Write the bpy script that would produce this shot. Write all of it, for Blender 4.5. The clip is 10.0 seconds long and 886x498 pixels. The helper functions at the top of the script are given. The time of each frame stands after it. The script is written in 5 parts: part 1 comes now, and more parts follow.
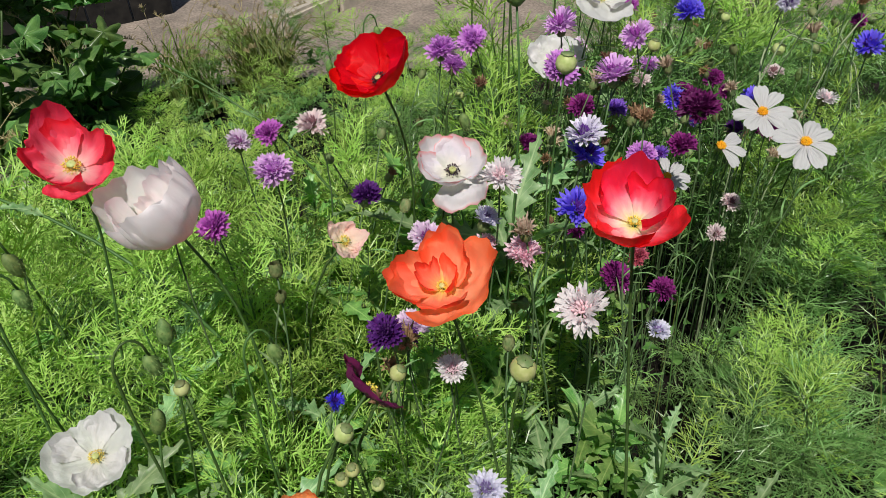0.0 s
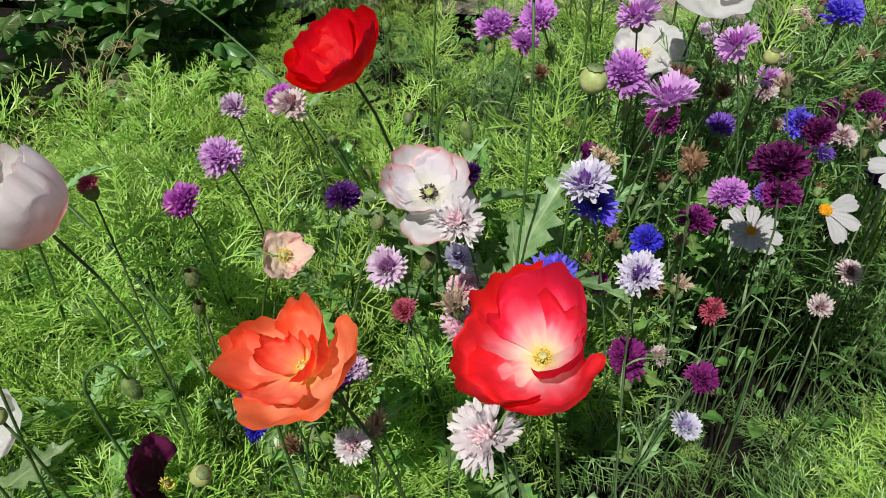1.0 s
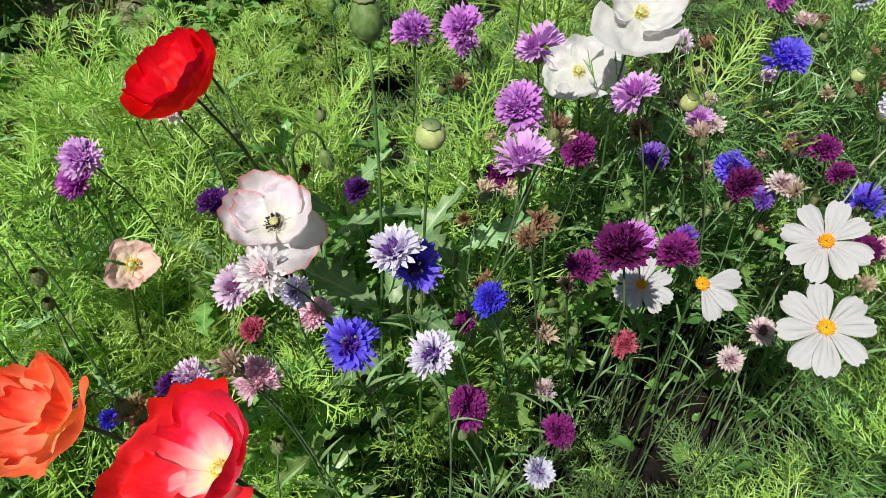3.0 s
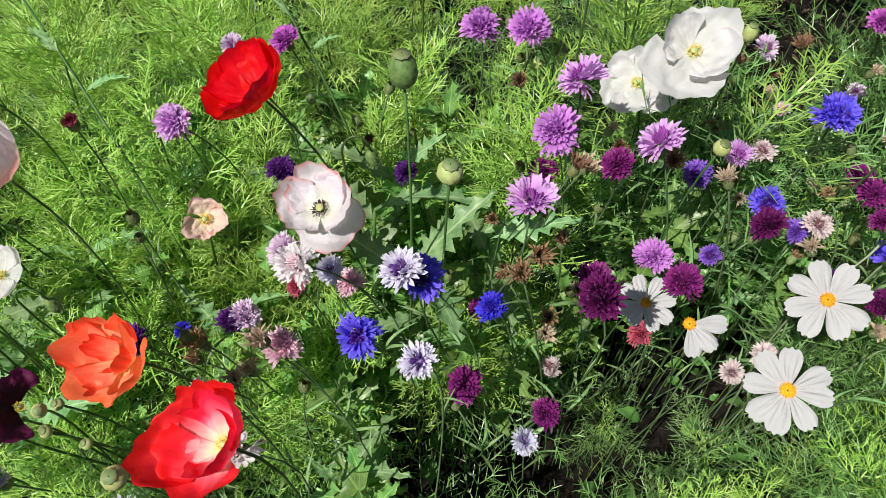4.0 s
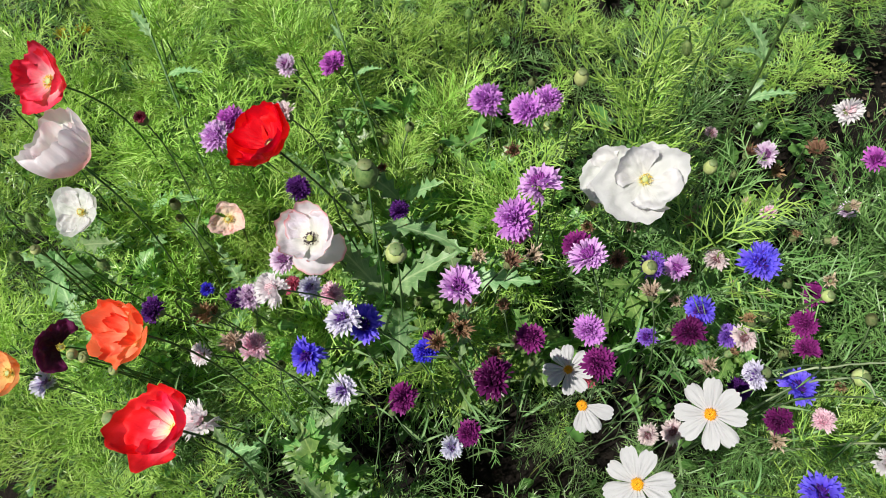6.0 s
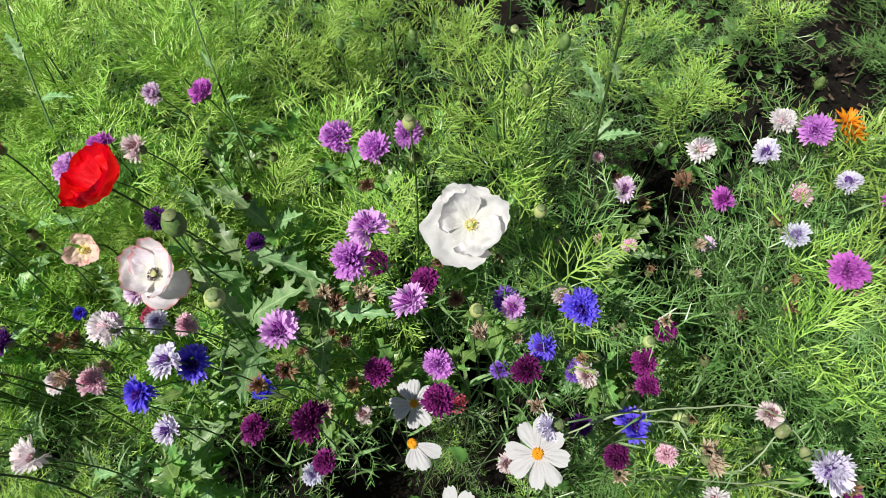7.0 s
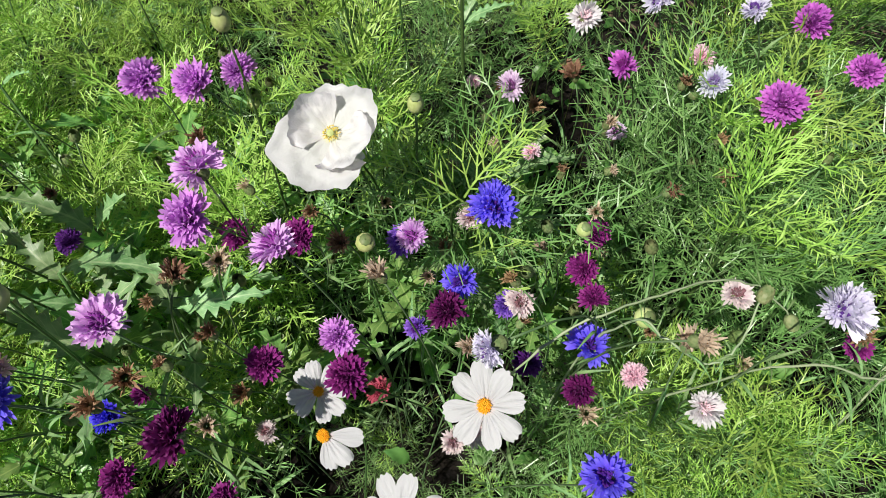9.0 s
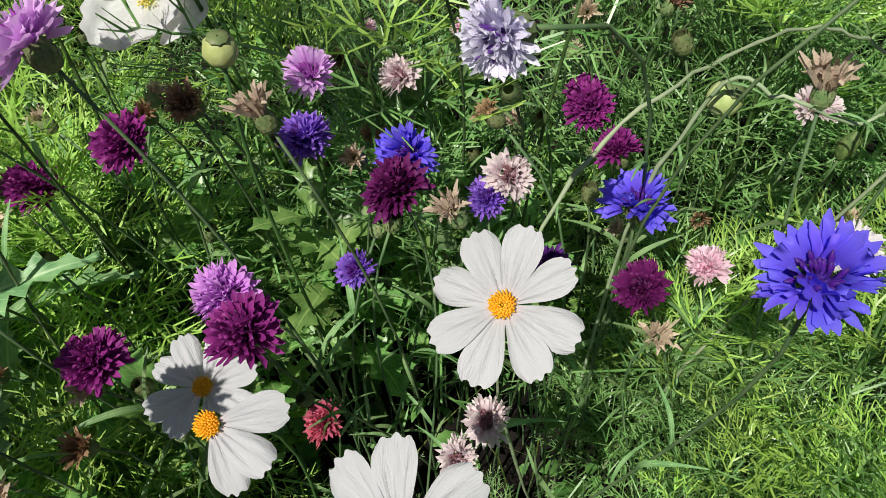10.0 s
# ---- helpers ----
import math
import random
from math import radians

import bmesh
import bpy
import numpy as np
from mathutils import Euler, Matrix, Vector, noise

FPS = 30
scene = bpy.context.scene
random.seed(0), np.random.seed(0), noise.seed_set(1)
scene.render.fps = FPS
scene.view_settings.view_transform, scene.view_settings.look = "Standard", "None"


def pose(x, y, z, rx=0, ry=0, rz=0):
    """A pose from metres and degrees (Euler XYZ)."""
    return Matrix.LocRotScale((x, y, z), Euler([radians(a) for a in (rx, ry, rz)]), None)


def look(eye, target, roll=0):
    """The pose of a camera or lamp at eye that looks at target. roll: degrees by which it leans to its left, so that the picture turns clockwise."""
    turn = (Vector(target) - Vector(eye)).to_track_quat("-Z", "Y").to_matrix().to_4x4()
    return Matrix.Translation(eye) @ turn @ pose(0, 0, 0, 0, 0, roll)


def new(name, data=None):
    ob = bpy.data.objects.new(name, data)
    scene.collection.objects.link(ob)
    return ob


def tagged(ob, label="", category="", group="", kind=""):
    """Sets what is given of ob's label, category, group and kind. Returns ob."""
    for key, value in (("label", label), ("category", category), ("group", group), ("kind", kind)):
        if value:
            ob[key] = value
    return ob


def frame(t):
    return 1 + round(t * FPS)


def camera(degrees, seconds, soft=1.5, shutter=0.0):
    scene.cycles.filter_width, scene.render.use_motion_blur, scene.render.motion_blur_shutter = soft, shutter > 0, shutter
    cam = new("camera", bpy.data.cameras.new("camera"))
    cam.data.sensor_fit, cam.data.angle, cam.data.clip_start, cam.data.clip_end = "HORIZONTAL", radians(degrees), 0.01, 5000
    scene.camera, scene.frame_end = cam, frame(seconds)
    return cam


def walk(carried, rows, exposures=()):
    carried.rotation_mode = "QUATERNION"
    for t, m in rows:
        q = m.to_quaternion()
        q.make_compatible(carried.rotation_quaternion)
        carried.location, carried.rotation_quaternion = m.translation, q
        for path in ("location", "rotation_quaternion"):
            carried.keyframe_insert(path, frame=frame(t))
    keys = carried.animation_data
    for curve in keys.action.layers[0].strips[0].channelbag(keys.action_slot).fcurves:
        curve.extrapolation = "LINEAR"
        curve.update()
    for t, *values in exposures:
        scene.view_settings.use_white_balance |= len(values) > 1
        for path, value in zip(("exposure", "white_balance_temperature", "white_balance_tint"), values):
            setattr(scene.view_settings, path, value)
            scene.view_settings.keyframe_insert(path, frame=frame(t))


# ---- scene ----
cam = camera(63.82, 10.0, 0.5)
PATH = [
    (0, (-0.5298, -0.0651, 0.9519), (0.0229, 0.5452, 0.3845), -3.18),
    (0.5, (-0.3929, -0.0755, 0.9505), (0.0284, 0.6157, 0.3632), -5.05),
    (1, (-0.2902, -0.0371, 0.9363), (0.0387, 0.6654, 0.3052), -2.59),
    (1.5, (-0.2348, -0.0196, 0.9317), (-0.0000, 0.6715, 0.2482), -2.91),
    (2, (-0.2029, -0.0247, 0.9299), (0.0231, 0.6639, 0.2409), -0.53),
    (2.5, (-0.1612, -0.0317, 0.9634), (0.0918, 0.6401, 0.2672), 0.27),
    (2.7, (-0.1364, -0.0369, 0.9654), (0.1112, 0.6446, 0.2768), 0.09),
    (3.8, (-0.0292, -0.0206, 1.1109), (0.0403, 0.5525, 0.2944), -2.42),
    (4, (-0.0187, -0.0162, 1.1200), (0.0196, 0.5507, 0.2972), -2.03),
    (4.5, (0.0000, 0.0000, 1.1703), (-0.0200, 0.4993, 0.3041), -3.45),
    (5, (0.0242, 0.0142, 1.2384), (-0.0379, 0.4716, 0.3513), -6.66),
    (5.2, (0.0332, -0.0118, 1.2492), (-0.0435, 0.4709, 0.3768), -6.75),
    (6.3, (0.1745, 0.0743, 1.3222), (0.0612, 0.5136, 0.4310), -2.91),
    (6.5, (0.2068, 0.0858, 1.3297), (0.0874, 0.5243, 0.4389), -2.72),
    (7, (0.2890, 0.1280, 1.3349), (0.1928, 0.5565, 0.4365), -2.99),
    (7.5, (0.3388, 0.1311, 1.3228), (0.2804, 0.5800, 0.4310), -1.39),
    (8, (0.3628, 0.1205, 1.3028), (0.3299, 0.5766, 0.4135), -1.18),
    (8.5, (0.3490, 0.1010, 1.2617), (0.3520, 0.5675, 0.3771), 0.01),
    (9, (0.3032, 0.1129, 1.1406), (0.3387, 0.5880, 0.2614), -1.29),
    (9.5, (0.2687, 0.1302, 0.9602), (0.3952, 0.6500, 0.1153), -1.59),
    (10, (0.2749, 0.1077, 0.8223), (0.4455, 0.7213, 0.0513), -5.31),
]
walk(cam, [(t, look(eye, target, roll)) for t, eye, target, roll in PATH], [(0, -0.24), (1, -0.22), (2.5, -0.01), (4.5, 0.08), (6.5, 0.15), (8, 0.20), (9, 0.18), (9.5, 0.13), (10, 0.02)])

# ---------------------------------------------------------------- light
SUN_DIR = Vector((-0.45, -0.38, 0.86)).normalized()
elev = math.asin(SUN_DIR.z)
world = bpy.data.worlds.new("sky")
scene.world = world
world.use_nodes = True
wn = world.node_tree
sky = wn.nodes.new("ShaderNodeTexSky")
sky.sky_type = 'NISHITA'
sky.sun_disc = False
sky.sun_elevation = elev
sky.sun_rotation = math.atan2(SUN_DIR.x, SUN_DIR.y)
wn.links.new(sky.outputs[0], wn.nodes["Background"].inputs[0])
wn.nodes["Background"].inputs[1].default_value = 0.040
sun = new("sun", bpy.data.lights.new("sun", "SUN"))
sun.data.energy, sun.data.angle, sun.data.color = 5.0, radians(0.53), (1.0, 0.96, 0.88)
sun.matrix_world = look(SUN_DIR * 10, (0, 0, 0))

rng = random.Random(11)


# ---------------------------------------------------------------- materials
def ramp_node(nt, stops):
    r = nt.nodes.new("ShaderNodeValToRGB")
    el = r.color_ramp.elements
    while len(el) < len(stops):
        el.new(0.5)
    for e, (p, c) in zip(el, stops):
        e.position, e.color = p, (*c, 1)
    return r


def shader_out(nt, colour, rough, trans, gain, bump=None, spec=0.3):
    """Principled surface mixed with light let through; colour is a socket."""
    bs = nt.nodes["Principled BSDF"]
    out = nt.nodes["Material Output"]
    bs.inputs["Roughness"].default_value = rough
    bs.inputs["Specular IOR Level"].default_value = spec
    nt.links.new(colour, bs.inputs["Base Color"])
    if bump:
        nt.links.new(bump, bs.inputs["Normal"])
    if trans > 0:
        tr = nt.nodes.new("ShaderNodeBsdfTranslucent")
        mul = nt.nodes.new("ShaderNodeMix")
        mul.data_type, mul.blend_type = 'RGBA', 'MULTIPLY'
        mul.inputs[0].default_value = 1.0
        nt.links.new(colour, mul.inputs[6])
        mul.inputs[7].default_value = (*gain, 1)
        nt.links.new(mul.outputs[2], tr.inputs[0])
        mix = nt.nodes.new("ShaderNodeMixShader")
        mix.inputs[0].default_value = trans
        nt.links.new(bs.outputs[0], mix.inputs[1])
        nt.links.new(tr.outputs[0], mix.inputs[2])
        nt.links.new(mix.outputs[0], out.inputs[0])


def varied(nt, colour, amount, hue=0.02, island=False):
    """Shifts a colour from thing to thing, and from piece to piece."""
    info = nt.nodes.new("ShaderNodeObjectInfo")
    rnd = info.outputs["Random"]
    if island:
        geo = nt.nodes.new("ShaderNodeNewGeometry")
        ad = nt.nodes.new("ShaderNodeMath")
        ad.operation = 'MULTIPLY_ADD'
        nt.links.new(geo.outputs["Random Per Island"], ad.inputs[0])
        ad.inputs[1].default_value = 0.25
        sc = nt.nodes.new("ShaderNodeMath")
        sc.operation = 'MULTIPLY'
        nt.links.new(rnd, sc.inputs[0])
        sc.inputs[1].default_value = 0.75
        nt.links.new(sc.outputs[0], ad.inputs[2])
        rnd = ad.outputs[0]
    hs = nt.nodes.new("ShaderNodeHueSaturation")
    for key, lo, hi in (("Hue", 0.5 - hue, 0.5 + hue), ("Value", 1 - amount, 1 + amount)):
        mr = nt.nodes.new("ShaderNodeMapRange")
        mr.inputs[3].default_value, mr.inputs[4].default_value = lo, hi
        nt.links.new(rnd, mr.inputs[0])
        nt.links.new(mr.outputs[0], hs.inputs[key])
    nt.links.new(colour, hs.inputs["Color"])
    return hs.outputs[0]


def new_mat(name):
    m = bpy.data.materials.new(name)
    m.use_nodes = True
    return m, m.node_tree


def noise_col(nt, a, b, scale, detail=4.0, coord="Object", lo=0.35, hi=0.65):
    tc = nt.nodes.new("ShaderNodeTexCoord")
    nz = nt.nodes.new("ShaderNodeTexNoise")
    nz.inputs["Scale"].default_value, nz.inputs["Detail"].default_value = scale, detail
    nt.links.new(tc.outputs[coord], nz.inputs["Vector"])
    r = ramp_node(nt, [(lo, a), (hi, b)])
    nt.links.new(nz.outputs[0], r.inputs[0])
    return r.outputs[0], nz.outputs[0]


def leaf_mat(name, a, b, scale=40, rough=0.45, trans=0.35, gain=(1.3, 1.5, 0.5), amount=0.2, hue=0.015, island=False, spec=0.35, veins=0.0):
    m, nt = new_mat(name)
    col, fac = noise_col(nt, a, b, scale)
    if veins:
        # pale midrib and side veins by the leaf's own u and v
        uv = nt.nodes.new("ShaderNodeUVMap")
        sep = nt.nodes.new("ShaderNodeSeparateXYZ")
        nt.links.new(uv.outputs[0], sep.inputs[0])

        def calc(op, p, q=0.0, c=0.0):
            k = nt.nodes.new("ShaderNodeMath")
            k.operation = op
            for i, v in enumerate((p, q, c)):
                if isinstance(v, (int, float)):
                    k.inputs[i].default_value = v
                else:
                    nt.links.new(v, k.inputs[i])
            return k.outputs[0]

        off = calc('ABSOLUTE', calc('SUBTRACT', sep.outputs[0], 0.5))
        rib = calc('LESS_THAN', off, 0.035)
        way = calc('SUBTRACT', calc('MULTIPLY', sep.outputs[1], 9.0), calc('MULTIPLY', off, 5.0))
        side = calc('LESS_THAN', calc('FRACT', way), 0.10)
        both = calc('MULTIPLY', calc('MAXIMUM', rib, calc('MULTIPLY', side, 0.6)), veins)
        mx = nt.nodes.new("ShaderNodeMix")
        mx.data_type = 'RGBA'
        nt.links.new(both, mx.inputs[0])
        nt.links.new(col, mx.inputs[6])
        mx.inputs[7].default_value = (min(1, b[0] * 1.9 + .04), min(1, b[1] * 1.5 + .05), min(1, b[2] * 1.8 + .03), 1)
        col = mx.outputs[2]
    bp = nt.nodes.new("ShaderNodeBump")
    bp.inputs["Strength"].default_value, bp.inputs["Distance"].default_value = 0.25, 0.002
    nt.links.new(fac, bp.inputs["Height"])
    shader_out(nt, varied(nt, col, amount, hue, island), rough, trans, gain, bp.outputs[0], spec)
    return m


def petal_mat(name, stops, trans=0.45, rough=0.5, gain=(1.25, 1.15, 1.15), streak=0.16, folds=9.0, bump=0.4, amount=0.06, spec=0.25):
    """stops run from the petal's base (0) to its rim (1)."""
    m, nt = new_mat(name)
    uv = nt.nodes.new("ShaderNodeUVMap")
    mp = nt.nodes.new("ShaderNodeMapping")
    mp.inputs["Scale"].default_value = (folds, 2.6, 1)
    nt.links.new(uv.outputs[0], mp.inputs["Vector"])
    nz = nt.nodes.new("ShaderNodeTexNoise")
    nz.inputs["Scale"].default_value, nz.inputs["Detail"].default_value, nz.inputs["Distortion"].default_value = 1.0, 5.0, 0.4
    nt.links.new(mp.outputs[0], nz.inputs["Vector"])
    sep = nt.nodes.new("ShaderNodeSeparateXYZ")
    nt.links.new(uv.outputs[0], sep.inputs[0])
    sub = nt.nodes.new("ShaderNodeMath")
    sub.operation = 'MULTIPLY_ADD'
    nt.links.new(nz.outputs[0], sub.inputs[0])
    sub.inputs[1].default_value = streak
    sub.inputs[2].default_value = -0.5 * streak
    ad = nt.nodes.new("ShaderNodeMath")
    nt.links.new(sep.outputs[1], ad.inputs[0])
    nt.links.new(sub.outputs[0], ad.inputs[1])
    r = ramp_node(nt, stops)
    nt.links.new(ad.outputs[0], r.inputs[0])
    mp2 = nt.nodes.new("ShaderNodeMapping")
    mp2.inputs["Scale"].default_value = (folds * 3.5, 9.0, 1)
    nt.links.new(uv.outputs[0], mp2.inputs["Vector"])
    nz2 = nt.nodes.new("ShaderNodeTexNoise")
    nz2.inputs["Scale"].default_value, nz2.inputs["Detail"].default_value, nz2.inputs["Distortion"].default_value = 1.0, 3.0, 0.8
    nt.links.new(mp2.outputs[0], nz2.inputs["Vector"])
    both = nt.nodes.new("ShaderNodeMath")
    both.operation = 'MULTIPLY_ADD'
    nt.links.new(nz2.outputs[0], both.inputs[0])
    both.inputs[1].default_value = 0.35
    nt.links.new(nz.outputs[0], both.inputs[2])
    bp = nt.nodes.new("ShaderNodeBump")
    bp.inputs["Strength"].default_value, bp.inputs["Distance"].default_value = bump, 0.0035
    nt.links.new(both.outputs[0], bp.inputs["Height"])
    shader_out(nt, varied(nt, r.outputs[0], amount, 0.006), rough, trans, gain, bp.outputs[0], spec)
    return m


M = {}
M["feather"] = leaf_mat("feathery_leaf", (0.09, 0.215, 0.05), (0.24, 0.415, 0.135), 25, 0.36, 0.14, (1.25, 1.35, 0.5), 0.34, 0.012, True, 0.55)
M["feather_young"] = leaf_mat("young_feathery_leaf", (0.29, 0.515, 0.085), (0.46, 0.66, 0.17), 25, 0.36, 0.26, (1.2, 1.25, 0.5), 0.26, 0.012, True, 0.4)
M["stem"] = leaf_mat("green_stem", (0.045, 0.105, 0.025), (0.085, 0.16, 0.045), 60, 0.5, 0.0, amount=0.25)
M["stem_grey"] = leaf_mat("grey_green_stem", (0.065, 0.125, 0.05), (0.125, 0.195, 0.085), 60, 0.55, 0.0, amount=0.3)
M["stalk_pale"] = leaf_mat("pale_grey_green_stalk", (0.22, 0.29, 0.16), (0.36, 0.43, 0.26), 60, 0.55, 0.0, amount=0.12)
M["leaf_grey"] = leaf_mat("grey_green_leaf", (0.13, 0.26, 0.09), (0.25, 0.40, 0.165), 50, 0.5, 0.3, (1.2, 1.5, 0.6), 0.3, 0.02, veins=0.5)
M["leaf_poppy"] = leaf_mat("blue_green_leaf", (0.15, 0.29, 0.115), (0.29, 0.45, 0.21), 70, 0.40, 0.3, (1.2, 1.5, 0.6), 0.3, 0.02, veins=0.4)
M["leaf_broad"] = leaf_mat("broad_green_leaf", (0.06, 0.15, 0.04), (0.15, 0.27, 0.075), 30, 0.30, 0.3, (1.3, 1.6, 0.5), 0.35, 0.025, veins=0.6)
M["leaf_pale"] = leaf_mat("pale_ageing_leaf", (0.20, 0.26, 0.13), (0.36, 0.38, 0.22), 18, 0.45, 0.25, (1.1, 1.1, 0.7), 0.15, 0.03, veins=0.4)
M["leaf_low"] = leaf_mat("low_green_leaf", (0.075, 0.175, 0.045), (0.17, 0.32, 0.08), 30, 0.36, 0.3, (1.3, 1.6, 0.5), 0.3, 0.02, True)
M["leaf_weed"] = leaf_mat("fresh_green_leaf", (0.11, 0.25, 0.06), (0.23, 0.41, 0.11), 60, 0.36, 0.3, (1.2, 1.5, 0.5), 0.3, 0.02, veins=0.5, spec=0.5)
M["grass"] = leaf_mat("olive_grass_blade", (0.12, 0.19, 0.04), (0.25, 0.31, 0.09), 14, 0.5, 0.3, (1.2, 1.3, 0.6), 0.25, 0.02, True)
M["straw"] = leaf_mat("straw_stalk", (0.30, 0.24, 0.12), (0.45, 0.38, 0.22), 30, 0.6, 0.15, (1.1, 1.0, 0.8), 0.2, 0.01)
M["pod"] = leaf_mat("yellow_green_capsule", (0.36, 0.43, 0.14), (0.52, 0.56, 0.25), 120, 0.5, 0.0, amount=0.1)
M["bud"] = leaf_mat("green_bud", (0.09, 0.17, 0.045), (0.19, 0.28, 0.085), 220, 0.6, 0.0, amount=0.2)
M["scale"] = leaf_mat("bud_scale", (0.13, 0.20, 0.07), (0.24, 0.27, 0.12), 160, 0.55, 0.0, amount=0.25, hue=0.03, island=True)
M["dry"] = leaf_mat("withered_floret", (0.22, 0.11, 0.06), (0.42, 0.27, 0.16), 90, 0.7, 0.2, (1.1, 1.0, 0.9), 0.3, 0.02, True)
M["dry_pale"] = leaf_mat("pale_withered_floret", (0.5, 0.38, 0.27), (0.72, 0.60, 0.46), 90, 0.7, 0.25, (1.1, 1.0, 0.9), 0.2, 0.015, True)
M["anther"] = leaf_mat("yellow_anther", (0.72, 0.52, 0.05), (0.85, 0.70, 0.18), 300, 0.6, 0.0, amount=0.1)
M["anther_dark"] = leaf_mat("dark_anther", (0.02, 0.012, 0.02), (0.07, 0.04, 0.05), 300, 0.6, 0.0, amount=0.1)
M["disc"] = leaf_mat("orange_yellow_disc", (0.75, 0.33, 0.01), (0.90, 0.52, 0.03), 500, 0.6, 0.0, amount=0.08, island=True)
M["yellow_ray"] = leaf_mat("yellow_ray", (0.80, 0.60, 0.05), (0.88, 0.72, 0.12), 120, 0.5, 0.35, (1.2, 1.1, 0.8), 0.1, 0.01, True)
M["orange_ray"] = leaf_mat("orange_ray", (0.80, 0.26, 0.01), (0.90, 0.40, 0.02), 120, 0.5, 0.35, (1.2, 1.1, 0.8), 0.1, 0.01, True)


def sharp(c0, c1, c2):
    return [(0.0, c0), (0.45, c1), (1.0, c2)]


POPPY = {}
POPPY["red"] = petal_mat("scarlet_petal", [(0.0, (0.06, 0.0, 0.004)), (0.09, (0.30, 0.001, 0.004)), (0.22, (0.78, 0.003, 0.006)), (1.0, (0.86, 0.004, 0.008))], 0.45, 0.55)
POPPY["redwhite"] = petal_mat("red_edged_white_petal", [(0.0, (0.88, 0.78, 0.20)), (0.10, (0.90, 0.82, 0.48)), (0.21, (0.93, 0.76, 0.66)), (0.34, (0.93, 0.46, 0.50)), (0.48, (0.93, 0.16, 0.25)), (0.66, (0.91, 0.03, 0.08)), (1.0, (0.88, 0.02, 0.045))], 0.40, 0.55, (1.4, 1.25, 1.25), 0.22)
POPPY["coral"] = petal_mat("coral_red_petal", [(0.0, (0.90, 0.82, 0.45)), (0.14, (0.92, 0.62, 0.58)), (0.30, (0.92, 0.36, 0.40)), (0.56, (0.90, 0.10, 0.17)), (1.0, (0.88, 0.03, 0.06))], 0.38, 0.55, (1.35, 1.2, 1.2), 0.24)
POPPY["orange"] = petal_mat("orange_petal", [(0.0, (0.92, 0.80, 0.15)), (0.14, (0.92, 0.56, 0.22)), (0.40, (0.94, 0.36, 0.22)), (1.0, (0.93, 0.13, 0.05))], 0.42, 0.55, (1.4, 1.25, 1.1), 0.34)
POPPY["apricot"] = petal_mat("apricot_petal", [(0.0, (0.88, 0.70, 0.25)), (0.4, (0.88, 0.44, 0.18)), (1.0, (0.88, 0.36, 0.14))], 0.40, 0.55)
POPPY["whitepink"] = petal_mat("pink_rimmed_white_petal", [(0.0, (0.84, 0.84, 0.70)), (0.6, (0.81, 0.78, 0.85)), (0.90, (0.82, 0.75, 0.80)), (0.97, (0.86, 0.52, 0.54)), (1.0, (0.82, 0.34, 0.38))], 0.42, 0.55, (1.3, 1.25, 1.25))
POPPY["blush"] = petal_mat("blush_white_petal", [(0.0, (0.84, 0.80, 0.74)), (0.28, (0.92, 0.66, 0.67)), (0.46, (0.92, 0.74, 0.74)), (0.62, (0.90, 0.88, 0.89)), (1.0, (0.90, 0.89, 0.91))], 0.46, 0.55, (1.3, 1.25, 1.25), 0.3)
POPPY["white"] = petal_mat("white_petal", [(0.0, (0.84, 0.86, 0.45)), (0.14, (0.73, 0.735, 0.71)), (1.0, (0.725, 0.725, 0.745))], 0.38, 0.55)
POPPY["dark"] = petal_mat("maroon_petal", [(0.0, (0.03, 0.004, 0.012)), (0.45, (0.045, 0.006, 0.022)), (1.0, (0.17, 0.018, 0.10))], 0.3, 0.45)
POPPY["pink"] = petal_mat("faded_pink_petal", [(0.0, (0.88, 0.75, 0.30)), (0.3, (0.90, 0.72, 0.58)), (1.0, (0.88, 0.58, 0.55))], 0.38, 0.55)
M["cosmos"] = petal_mat("white_ray_petal", [(0.0, (0.80, 0.68, 0.71)), (0.22, (0.62, 0.615, 0.635)), (1.0, (0.63, 0.63, 0.65))], 0.28, 0.45, (1.1, 1.1, 1.1), 0.08, 14.0, 0.45, 0.02)
# outer florets from throat to tip, inner florets, words
CORN = {}
CORN["blue"] = (sharp((0.18, 0.07, 0.56), (0.17, 0.105, 0.83), (0.22, 0.175, 0.89)), (0.10, 0.015, 0.30), "violet-blue")
CORN["deepblue"] = (sharp((0.08, 0.03, 0.42), (0.06, 0.04, 0.65), (0.09, 0.08, 0.78)), (0.05, 0.01, 0.22), "deep blue")
CORN["lilac"] = (sharp((0.54, 0.20, 0.60), (0.72, 0.38, 0.78), (0.80, 0.55, 0.86)), (0.34, 0.06, 0.40), "lilac")
CORN["purple"] = (sharp((0.42, 0.09, 0.50), (0.58, 0.20, 0.66), (0.72, 0.36, 0.80)), (0.24, 0.03, 0.30), "purple")
CORN["magenta"] = (sharp((0.40, 0.04, 0.40), (0.52, 0.09, 0.53), (0.62, 0.20, 0.65)), (0.18, 0.015, 0.18), "magenta-purple")
CORN["violet"] = (sharp((0.20, 0.06, 0.48), (0.26, 0.11, 0.62), (0.34, 0.18, 0.70)), (0.10, 0.012, 0.24), "violet")
CORN["maroon"] = (sharp((0.06, 0.004, 0.05), (0.11, 0.008, 0.08), (0.19, 0.02, 0.15)), (0.10, 0.01, 0.09), "dark maroon")
